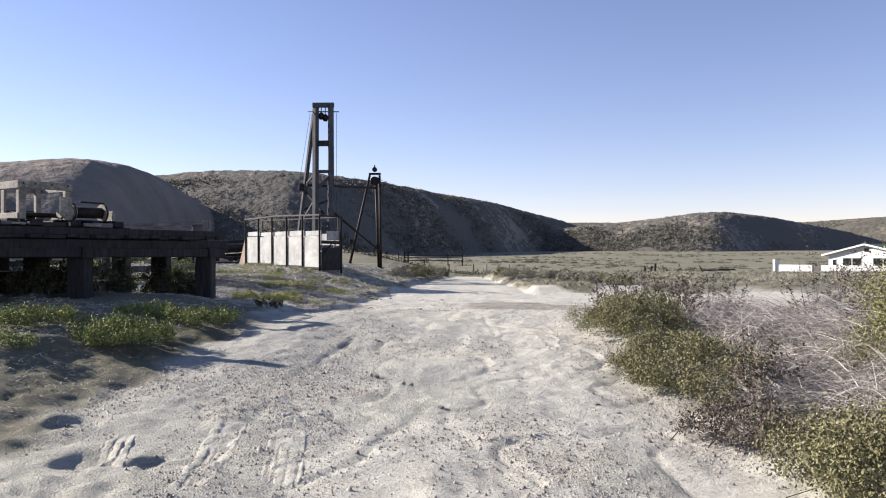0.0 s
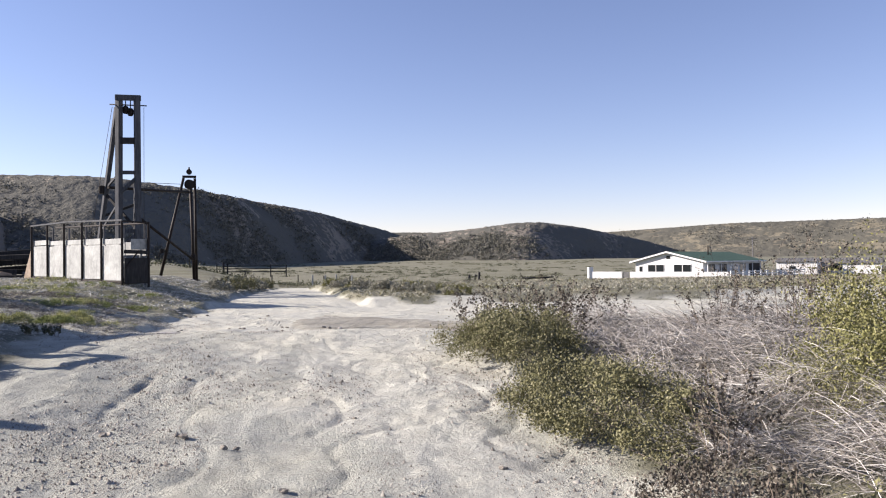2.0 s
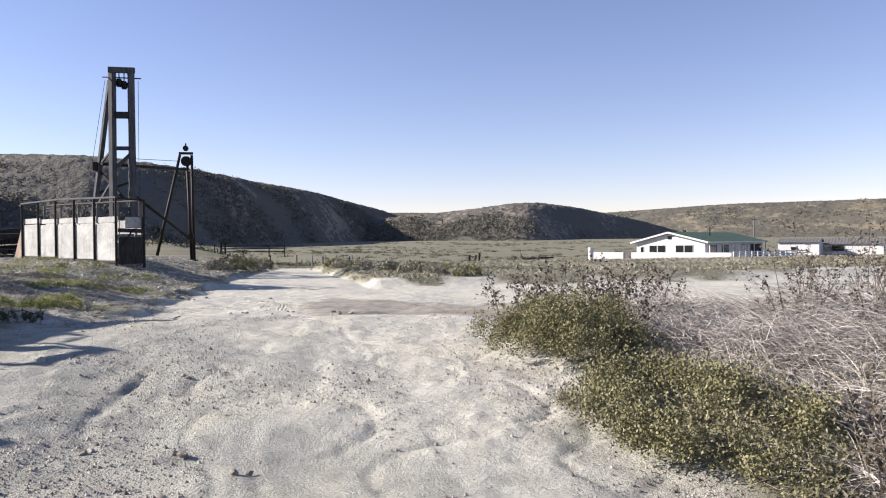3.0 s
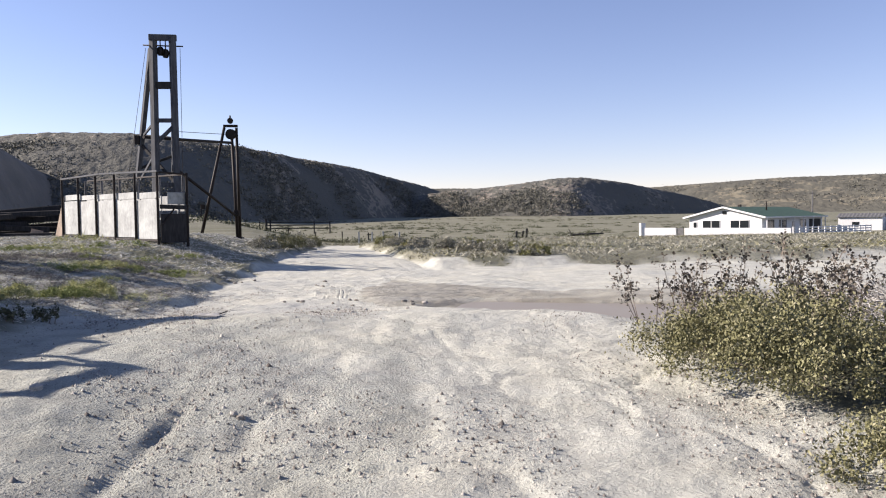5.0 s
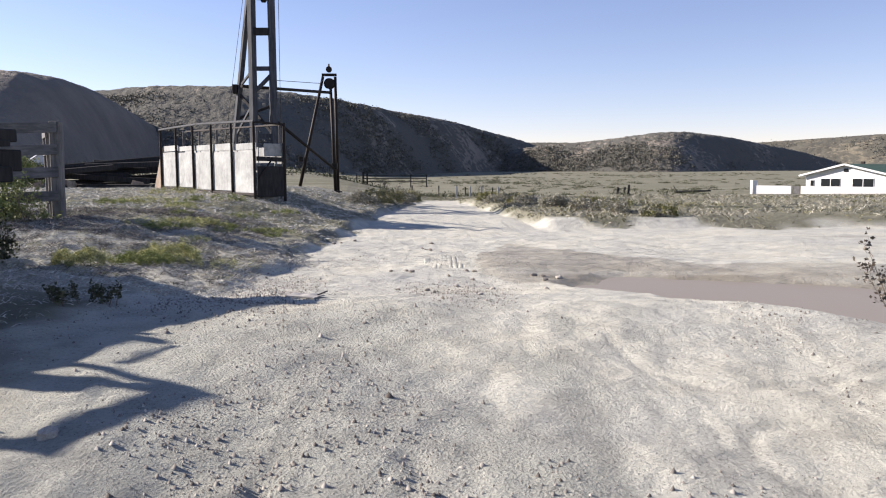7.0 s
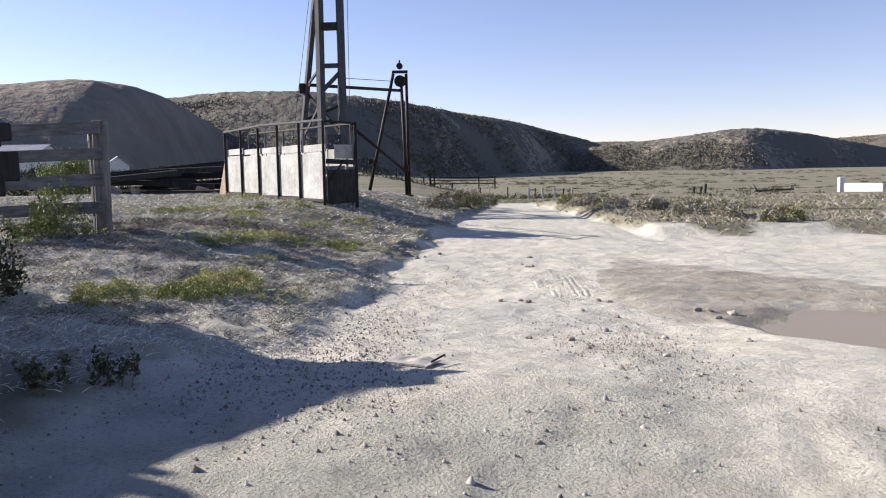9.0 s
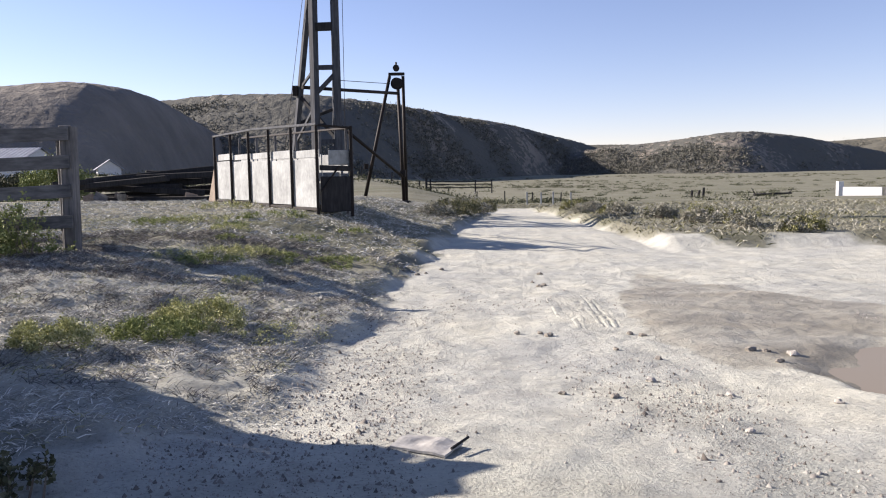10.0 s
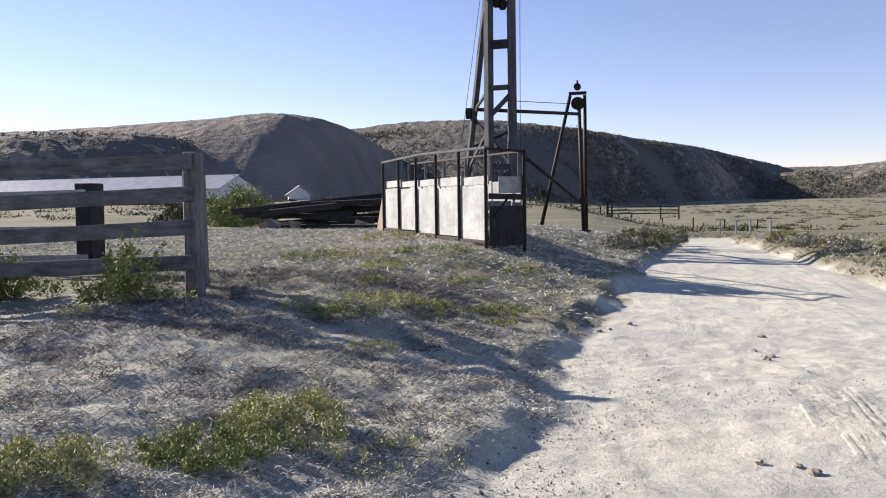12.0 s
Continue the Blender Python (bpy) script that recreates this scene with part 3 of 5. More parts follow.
# ---- loading chute ----
def build_chute():
    near, far = Vector((-5.14, 32.96, 0)), Vector((-10.0, 39.8, 0))
    way = (far - near).normalized()
    side = Vector((way.y, -way.x, 0))
    if side.x < 0:
        side = -side
    length, wide = (far - near).length, 0.95
    z0, z1 = 0.86, 1.0
    t = thing("loading_chute", (near.x, near.y, z0), 0, "long cattle loading chute with flaking white panels", "cattle chute")
    inv = Matrix.Translation((-near.x, -near.y, -z0))

    def at(u, v, z):
        p = near + way * u + side * v
        return inv @ Vector((p.x, p.y, z0 + (z1 - z0) * u / length + z))
    bays = 5
    for k in range(bays + 1):
        u = length * k / bays
        part("post", beam(at(u, -0.06, -0.25), at(u, -0.06, 2.27), 0.075, 0.075), M_IRON, t, "dark rusty steel post")
        part("far_post", beam(at(u + 0.25, wide, -0.25), at(u + 0.25, wide, 2.2), 0.07, 0.07), M_POST, t)
    rot = Matrix.Rotation(math.atan2(way.y, way.x), 4, "Z")

    def board(name, u0, u1, v, za, zb, thick, mat, lab=""):
        c = (at(u0, v, (za + zb) / 2) + at(u1, v, (za + zb) / 2)) / 2
        bm = add_box(bmesh.new(), (u1 - u0, thick, zb - za), m=Matrix.Translation(c) @ rot, bevel=0.008)
        return part(name, bm, mat, t, lab)
    r = random.Random(3)
    for k in range(bays):
        a, b = length * k / bays + 0.03, length * (k + 1) / bays - 0.03
        board("panel", a, b, 0.0, 0.06 + r.uniform(-0.02, 0.03), 1.36 + r.uniform(-0.02, 0.01), 0.03, M_WHITE, "white plywood panel with peeling paint")
        board("top_board", a, b, 0.03, 1.40 + r.uniform(-0.01, 0.01), 1.60 + r.uniform(-0.03, 0.03), 0.035, M_WHITE)
        board("far_panel", a, b, wide - 0.06, 0.5, 1.50, 0.03, M_WHITE)
        board("sill_rail", a, b, -0.05, -0.02, 0.05, 0.05, M_IRON)
    part("top_rail", beam(at(-0.05, -0.06, 2.27), at(length * 0.55, -0.06, 2.33), 0.07, 0.07), M_TOWER, t, "bent grey top rail")
    part("top_rail", beam(at(length * 0.55, -0.06, 2.33), at(length + 0.1, -0.06, 2.24), 0.07, 0.07), M_TOWER, t)
    part("far_rail", beam(at(0, wide, 2.2), at(length, wide, 2.2), 0.06, 0.06), M_IRON, t)
    part("end_rail", beam(at(0, -0.06, 2.25), at(0, wide, 2.2), 0.06, 0.06), M_IRON, t)
    part("end_post", beam(at(-0.02, wide, -0.2), at(-0.02, wide, 2.25), 0.09, 0.09), M_IRON, t)
    part("end_board", beam(at(-0.03, 0, 1.13), at(-0.03, wide, 1.10), 0.05, 0.14), M_DARK, t)
    # near-black gate carries the darkness of the chute's interior in its colour
    part("end_gate", beam(at(-0.02, 0.02, 0.42), at(-0.02, wide, 0.42), 0.04, 0.95), M_DARK, t, "dark timber end gate standing in for the dark interior")
    part("gate_brace", beam(at(-0.08, 0.02, 0.5), at(-0.08, 0.55, 1.18), 0.04, 0.05), M_IRON, t)
    part("end_top_board", beam(at(0.05, 0.3, 1.40), at(0.05, wide, 1.40), 0.03, 0.40), M_WHITE, t)
    part("floor_deck", beam(at(0, wide / 2, 0.12), at(length, wide / 2, 0.12), wide, 0.06), M_DARK, t)
    bm = bmesh.new()
    fr = [at(length + 0.05, 0.0, 1.55), at(length + 0.05, 0.0, -0.1), at(length + 1.1, 0.0, -0.1)]
    vs = [bm.verts.new(p) for p in fr] + [bm.verts.new(p + side * 0.04) for p in fr]
    for f in ((0, 1, 2), (5, 4, 3), (0, 3, 4, 1), (1, 4, 5, 2), (2, 5, 3, 0)):
        bm.faces.new([vs[i] for i in f])
    part("ramp_side", bm, M_BROWN, t, "brown plywood ramp side")


build_chute()


# ---- hoist tower ----
def build_tower():
    o = Vector((-6.55, 42.85, 0.95))
    t = thing("hoist_tower", o, 0, "tall grey timber hoist tower with pulleys", "tower")
    H = 8.75
    fl0, fl1 = Vector((-0.47, 0, -0.3)), Vector((-0.43, 0.05, H))
    fr0, fr1 = Vector((0.45, -0.1, -0.3)), Vector((0.40, 0.0, H))
    rl0, rl1 = Vector((-2.0, 2.1, -0.3)), Vector((-0.56, 0.25, H - 0.5))
    rr0, rr1 = Vector((-0.1, 2.3, -0.3)), Vector((0.36, 0.25, H - 0.5))

    def on(a, b, z):
        return a + (b - a) * ((z - a.z) / (b.z - a.z))
    for a, b in ((fl0, fl1), (fr0, fr1)):
        part("leg", beam(a, b, 0.26, 0.26), M_TOWER, t)
    for a, b in ((rl0, rl1), (rr0, rr1)):
        part("leg", beam(a, b, 0.20, 0.20), M_TOWER, t)
    part("head_beam", beam((-0.60, 0.0, H - 0.05), (0.58, 0.0, H - 0.05), 0.18, 0.26), M_TOWER, t)
    for z, w in ((6.6, 0.30), (5.05, 0.18), (2.2, 0.18)):
        part("cross_beam", beam(on(fl0, fl1, z), on(fr0, fr1, z), w * 0.7, w), M_DARK if z > 6 else M_TOWER, t)
    for za, zb in ((4.0, 4.85), (1.4, 2.1)):
        part("brace", beam(on(fl0, fl1, za), on(fr0, fr1, zb), 0.10, 0.16), M_TOWER, t)
    part("brace", beam(on(rl0, rl1, 4.1), on(fr0, fr1, 2.2), 0.08, 0.14), M_DARK, t)
    part("brace", beam(on(rl0, rl1, 2.2), on(fl0, fl1, 3.6), 0.08, 0.12), M_TOWER, t)
    part("brace", beam(on(rl0, rl1, 4.4), on(fl0, fl1, 5.0), 0.08, 0.12), M_TOWER, t)
    part("brace", beam(on(rl0, rl1, 3.0), on(rr0, rr1, 3.6), 0.08, 0.12), M_DARK, t)
    part("block", box((0.22, 0.25, 0.4), on(rl0, rl1, 4.3) + Vector((-0.2, 0, 0))), M_IRON, t)
    for x, z in ((-0.12, 8.1), (0.10, 8.0)):
        pu = part("pulley", wheel((x, 0, z), (1, 0.8, 0.1), 0.2, 0.12), M_IRON, t, "rusty iron pulley wheel")
        part("hanger", pipe((x, 0, z + 0.05), (x, 0, H - 0.15), 0.025), M_IRON, pu)
    part("bolt", pipe((-0.85, 0, H - 0.4), (0.85, 0, H - 0.42), 0.03), M_IRON, t)
    part("guy_wire", pipe((-0.75, 0.1, H - 0.5), (-2.5, 2.7, 0.6), 0.011, sides=5), M_IRON, t)
    part("guy_wire", pipe((0.72, 0, H - 0.5), (0.66, 0.2, 1.0), 0.011, sides=5), M_IRON, t)


build_tower()


def build_gantry():
    o = Vector((-4.25, 48.4, 0.55))
    t = thing("pulley_gantry", o, 0, "dark iron pipe gantry with a pulley head", "gantry")
    H = 6.3
    feet = ((-1.55, -0.5, 0.05), (0.28, -0.45, 0.05), (0.30, 0.8, 0.05))
    tops = ((-0.30, 0, H - 0.5), (0.05, 0, H - 0.6), (0.30, 0.05, H - 0.5))
    for f, p in zip(feet, tops):
        part("leg", pipe(f, p, 0.085, 0.075), M_IRON, t)
    part("head_plate", beam((-0.36, 0, H - 0.42), (0.38, 0, H - 0.42), 0.12, 0.13), M_IRON, t)
    pu = part("pulley", wheel((0.02, 0, H - 0.85), (0.3, 1, 0), 0.27, 0.2), M_IRON, t)
    part("pin", pipe((-0.2, 0, H - 0.85), (0.25, 0, H - 0.85), 0.05), M_IRON, pu)
    part("cap_wheel", wheel((0.0, 0, H - 0.15), (0, 1, 0), 0.15, 0.14), M_IRON, t)
    part("cap_pin", pipe((0, 0, H - 0.3), (0, 0, H + 0.12), 0.06, 0.04), M_IRON, t)
    part("skid", beam((-2.0, -0.5, 0.0), (0.5, -0.5, 0.0), 0.22, 0.24), M_DARK, t)
    part("skid", beam((-1.9, 0.8, -0.02), (0.5, 0.8, -0.02), 0.2, 0.2), M_DARK, t)
    part("strut", pipe((-1.85, -5.3, 3.25), (0.25, -0.45, 1.2), 0.07), M_IRON, t)
    part("tie_pipe", pipe((-3.3, -5.2, 4.75), (0.1, -0.05, 5.0), 0.07), M_IRON, t)
    part("tie_wire", pipe((-2.2, -5.4, 5.0), (-0.3, 0, 5.45), 0.014, sides=5), M_IRON, t)
    part("clamp", box((0.26, 0.26, 0.3), (0.25, -0.45, 1.35)), M_IRON, t)
    part("clamp", box((0.2, 0.2, 0.24), (-1.42, -0.38, 1.7)), M_IRON, t)


build_gantry()


# ---- timber platform with machinery ----
PL_A, PL_B = Vector((-4.66, 16.58, 0)), Vector((-5.68, 15.08, 0))


def build_platform():
    way = (PL_B - PL_A).normalized()
    inn = Vector((way.y, -way.x, 0))
    if inn.x > 0:
        inn = -inn
    t = thing("timber_platform", (PL_A.x, PL_A.y, 0.6), 0, "dark weathered timber loading platform on heavy posts", "platform")
    inv = Vector((PL_A.x, PL_A.y, 0.6))
    L, W = 6.4, 3.4

    def at(u, v, z):
        return PL_A + way * u + inn * v + Vector((0, 0, z)) - inv
    for v in (0.16, W / 2, W - 0.16):
        part("side_beam", beam(at(-0.25, v, 1.66), at(L, v, 1.66), 0.24, 0.22), M_DARK, t)
    r = random.Random(5)
    n = 28
    for k in range(n):
        u = -0.1 + (L + 0.1) * (k + 0.5) / n
        e0, e1 = r.uniform(-0.14, 0.02), r.uniform(-0.05, 0.1)
        part("plank", beam(at(u, e0, 1.82 + r.uniform(-0.008, 0.012)), at(u, W + e1, 1.82 + r.uniform(-0.008, 0.012)), 0.21, 0.06, 0.006), M_DARK, t)
    for u in (0.22, 3.0, 5.8):
        for v in (0.2, W / 2, W - 0.2):
            g = ground_at(*(PL_A + way * u + inn * v).xy)
            part("post", beam(at(u, v, g - 0.3), at(u, v, 1.57), 0.34, 0.34, 0.02), M_DARK, t)
    for u in (0.22, 3.0, 5.8):
        part("cap_beam", beam(at(u, -0.1, 1.53), at(u, W + 0.1, 1.53), 0.26, 0.2), M_DARK, t)
    part("kerb_beam", beam(at(-0.2, 0.10, 1.91), at(L, 0.10, 1.91), 0.16, 0.13), M_DARK, t)
    part("edge_plank", beam(at(-0.1, -0.02, 1.52), at(L, -0.02, 1.54), 0.05, 0.16), M_DARK, t)
    part("broken_plank", beam(at(1.2, 0.5, 1.47), at(3.4, 0.9, 1.53), 0.25, 0.03), M_BOARD, t, "loose grey plank under the deck")
    deck = 1.852
    # unseen post set out of view, to cast a shadow band on the track
    g = ground_at(-7.5, 11.6)
    part("end_post", beam(Vector((-7.5, 11.6, g - 0.3)) - inv, Vector((-7.45, 11.65, 2.75)) - inv, 0.16, 0.16), M_DARK, t)
    heading = math.degrees(math.atan2(way.y, way.x))
    # bed of old timbers under the machines
    base = PL_A + way * 3.9 + inn * 1.05
    bed = thing("machine_bed", (base.x, base.y, deck), heading, "dark timber bed carrying the old machines", "timber bed")
    for y in (-0.55, 0.0, 0.55):
        part("runner", box((4.1, 0.2, 0.16), (0.0, y, 0.08), 0.012), M_DARK, bed)
    for x in (-1.75, -1.3, -0.9, -0.2, 0.25, 0.9, 1.6):
        part("sleeper", box((0.2, 1.5, 0.11), (x, 0.03 * math.sin(9 * x), 0.213), 0.012), M_DARK, bed)
    part("side_plate", box((2.6, 0.03, 0.14), (0.4, 0.68, 0.09), 0.004), M_IRON, bed)
    top = deck + 0.268
    # box-shaped steel frame
    base = PL_A + way * 3.5 + inn * 1.0
    g = thing("winch_frame", (base.x, base.y, top), heading, "cream-painted open steel machine frame on the platform", "machine frame")
    for dx in (-0.42, 0.42):
        for dy in (-0.5, 0.5):
            part("upright", box((0.10, 0.10, 0.66), (dx, dy, 0.33)), M_CREAM, g)
    for dy in (-0.56, 0.56):
        part("top_plate", box((0.98, 0.022, 0.14), (0, dy, 0.60), 0.004), M_CREAM, g)
    part("corner_plate", box((0.22, 0.018, 0.34), (-0.36, 0.575, 0.25), 0.004), M_CREAM, g)
    part("corner_plate", box((0.12, 0.018, 0.5), (0.42, 0.575, 0.25), 0.004), M_CREAM, g)
    for dx in (-0.48, 0.48):
        part("end_bar", box((0.022, 1.1, 0.13), (dx, 0, 0.60), 0.004), M_CREAM, g)
        part("end_bar", box((0.022, 1.1, 0.10), (dx, 0, 0.06), 0.004), M_CREAM, g)
    part("middle_upright", box((0.05, 0.12, 0.5), (0.46, 0.02, 0.27)), M_CREAM, g)
    for dx in (-0.4, -0.1, 0.2, 0.4):
        part("rivet", pipe((dx, 0.565, 0.62), (dx, 0.585, 0.62), 0.016, sides=8), M_IRON, g)
    part("gear_case", box((0.42, 0.34, 0.17), (0.12, -0.1, 0.085), 0.03), M_IRON, g)
    part("shaft", pipe((-0.7, 0.1, 0.10), (0.44, 0.1, 0.10), 0.045), M_IRON, g)
    # winch drum
    base = PL_A + way * 2.55 + inn * 0.75
    w = thing("cable_winch", (base.x, base.y, top), heading, "old cable winch with pale drum flanges", "winch")
    part("drum", pipe((-0.34, 0, 0.17), (0.34, 0, 0.17), 0.105, sides=18), M_IRON, w)
    for x, r0 in ((-0.33, 0.17), (0.30, 0.165)):
        fl = part("flange", pipe((x - 0.03, 0, 0.172), (x + 0.03, 0, 0.172), r0, sides=22), M_CREAM, w)
        part("hub", pipe((x - 0.07, 0, 0.172), (x + 0.07, 0, 0.172), 0.06, sides=12), M_IRON, fl)
        part("band", pipe((x - 0.012, 0, 0.172), (x + 0.012, 0, 0.172), r0 + 0.008, sides=22), M_IRON, fl)
    part("motor", pipe((0.36, 0.06, 0.15), (0.56, 0.06, 0.15), 0.14, 0.11, 16), M_CREAM, w)
    part("bed_plate", box((1.1, 0.4, 0.02), (0.05, 0, 0.01), 0.004), M_IRON, w)
    part("bracket", box((0.06, 0.3, 0.20), (-0.48, 0, 0.11)), M_CREAM, w)
    part("guard_bar", beam((-0.3, 0.12, 0.35), (0.2, 0.12, 0.36), 0.05, 0.03), M_IRON, w)
    # clutter lying along the bed
    r = random.Random(15)
    for k in range(16):
        u, v = r.uniform(1.7, 4.9), r.uniform(0.12, 0.30)
        p = PL_A + way * u + inn * v
        bar = part("scrap_bar", box((r.uniform(0.25, 0.8), r.uniform(0.05, 0.1), r.uniform(0.03, 0.09)), (0, 0, 0.05), 0.008), r.choice((M_DARK, M_IRON, M_BOARD, M_CREAM)))
        bar.matrix_world = pose(p.x, p.y, deck + 0.002 + (0.13 if v < 0.2 else 0.0), 0, 0, heading + r.uniform(-16, 16))
        tagged(bar, "scrap bar lying on the platform edge", "scrap", "scrap on the deck")
    for u, v, l, turn, m, nm in ((1.3, 0.9, 0.8, 8, M_CREAM, "loose pale board"), (2.2, 0.6, 1.1, -12, M_BOARD, "loose grey board"), (0.9, 0.5, 0.6, 3, M_CREAM, "loose pale board")):
        p = PL_A + way * u + inn * v
        part_ob = part("loose_board", box((l, 0.16, 0.05), (0, 0, 0.025)), m)
        part_ob.matrix_world = pose(p.x, p.y, deck + 0.002, 0, 0, math.degrees(math.atan2(way.y, way.x)) + turn)
        tagged(part_ob, nm + " lying on the platform deck", "board", "boards on the deck")
    # grey sheet, then dark timbers added as backing to deepen the under-deck shade
    for u, v, l, wd, h, m, nm in ((4.1, 2.9, 1.5, 0.06, 0.62, M_BOARD, "grey sheet leaning under the platform"), (1.6, 2.8, 2.0, 0.4, 0.35, M_DARK, "dark timber backing added to deepen the shade under the platform"),
                                  (3.2, 2.4, 2.2, 0.5, 0.45, M_DARK, "dark timber backing added to deepen the shade under the platform"), (2.2, 3.3, 2.6, 0.3, 0.55, M_DARK, "dark timber backing added to deepen the shade under the platform")):
        p = PL_A + way * u + inn * v
        ob = part("stored_timber" if m is M_DARK else "leaning_sheet", box((l, wd, h), (0, 0, h / 2), 0.015), m)
        ob.matrix_world = pose(p.x, p.y, ground_at(p.x, p.y) - 0.03, 0, 0, heading + 4 * u)
        tagged(ob, nm, "stored timber", "stores under the platform")
    p = PL_A + way * 0.3 + inn * 0.35
    b = thing("junction_box", (p.x, p.y, deck), 10, "small grey metal box at the platform end", "metal box")
    part("body", box((0.22, 0.16, 0.24), (0, 0, 0.12), 0.015), M_BOARD, b)
    part("lid", box((0.24, 0.18, 0.03), (0, 0, 0.255), 0.008), M_BOARD, b)


build_platform()


# ---- board fences ----
def build_fence(name, p, q, posts, rails, rail_h, post_h, label, post_w=0.17, mat=M_BOARD, sag=0.0, seed=1, post_mat=None):
    p, q = Vector((*p, 0)), Vector((*q, 0))
    t = thing(name, (p.x, p.y, ground_at(p.x, p.y)), 0, label, "fence")
    off = Vector((p.x, p.y, ground_at(p.x, p.y)))
    way = (q - p).normalized()
    nrm = Vector((way.y, -way.x, 0))
    if nrm.y > 0:
        nrm = -nrm
    r = random.Random(seed)
    spots = [p + (q - p) * k / (posts - 1) for k in range(posts)]
    for k, s in enumerate(spots):
        g = ground_at(s.x, s.y)
        h = post_h + r.uniform(-0.05, 0.04)
        part("post", beam(Vector((s.x, s.y, g - 0.3)) - off, Vector((s.x + r.uniform(-0.03, 0.03), s.y, g + h)) - off, post_w, post_w, 0.015), post_mat or M_POST, t)
    for a, b in zip(spots, spots[1:]):
        for z in rails:
            ga, gb = ground_at(a.x, a.y), ground_at(b.x, b.y)
            pa = a + nrm * (post_w / 2 + 0.025) + Vector((0, 0, ga + z + r.uniform(-0.03, 0.03)))
            pb = b + nrm * (post_w / 2 + 0.025) + Vector((0, 0, gb + z + r.uniform(-0.03, 0.03) - sag))
            m, length = span(pa - off, pb - off)
            bm = bmesh.new()
            ax = (pb - pa).normalized()
            up = Vector((0, 0, 1))
            fr = Matrix((ax, nrm, up)).transposed().to_4x4()
            add_box(bm, (length + 0.12, 0.04, rail_h), m=Matrix.Translation((pa + pb) / 2 - off) @ fr, bevel=0.006)
            part("board", bm, mat, t)
    return t


build_fence("board_fence", (-7.04, 23.4), (-15.5, 22.2), 4, (0.42, 0.86, 1.28, 1.66), 0.19, 1.76, "weathered grey four-board ranch fence beside the track", 0.19, seed=2)
build_fence("board_fence", (-7.20, 23.67), (-7.62, 24.5), 2, (0.42, 0.86, 1.28, 1.62), 0.17, 1.74, "short grey board return at the fence corner", 0.17, seed=4)
# boards face away from the sun; the white material stands in for sunlight
build_fence("board_fence", (-10.95, 26.4), (-20.5, 25.0), 4, (0.25, 0.75, 1.35), 0.2, 1.55, "board fence of the corral, coloured pale to look sunlit", 0.34, M_WHITE, seed=6, post_mat=M_DARK)


def build_timber_pile():
    r = random.Random(9)
    for k in range(15):
        u = r.uniform(-1.8, 1.8)
        x0, y0 = -13.2 + r.uniform(-2.0, 1.0), 44.5 + r.uniform(-1.5, 2.5)
        g = float(land(x0, y0))
        l = r.uniform(3.0, 6.2)
        z = g + 0.12 + 0.075 * k
        a = r.uniform(-14, 14)
        ob = part("timber", box((l, 0.28, 0.24), (0, 0, 0), 0.02), M_DARK)
        ob.matrix_world = pose(x0, y0, z, 0, r.uniform(-5, 5), a)
        tagged(ob, "dark old timber in a heap by the chute", "timber", "heap of old timbers")
    for k in range(6):
        x0, y0 = -13.5 + r.uniform(-3, 2.5), 43.2 + r.uniform(-0.6, 0.6)
        ob = part("scrap_sheet", box((r.uniform(0.3, 0.8), 0.05, r.uniform(0.2, 0.35)), (0, 0, 0.15), 0.01), r.choice((M_BOARD, M_BROWN, M_CREAM)))
        ob.matrix_world = pose(x0, y0, float(land(x0, y0)) + 0.05, r.uniform(-20, 20), r.uniform(-20, 20), r.uniform(-30, 30))
        tagged(ob, "pale scrap sheet leaning on the timber heap", "scrap sheet", "scrap by the heap")


build_timber_pile()


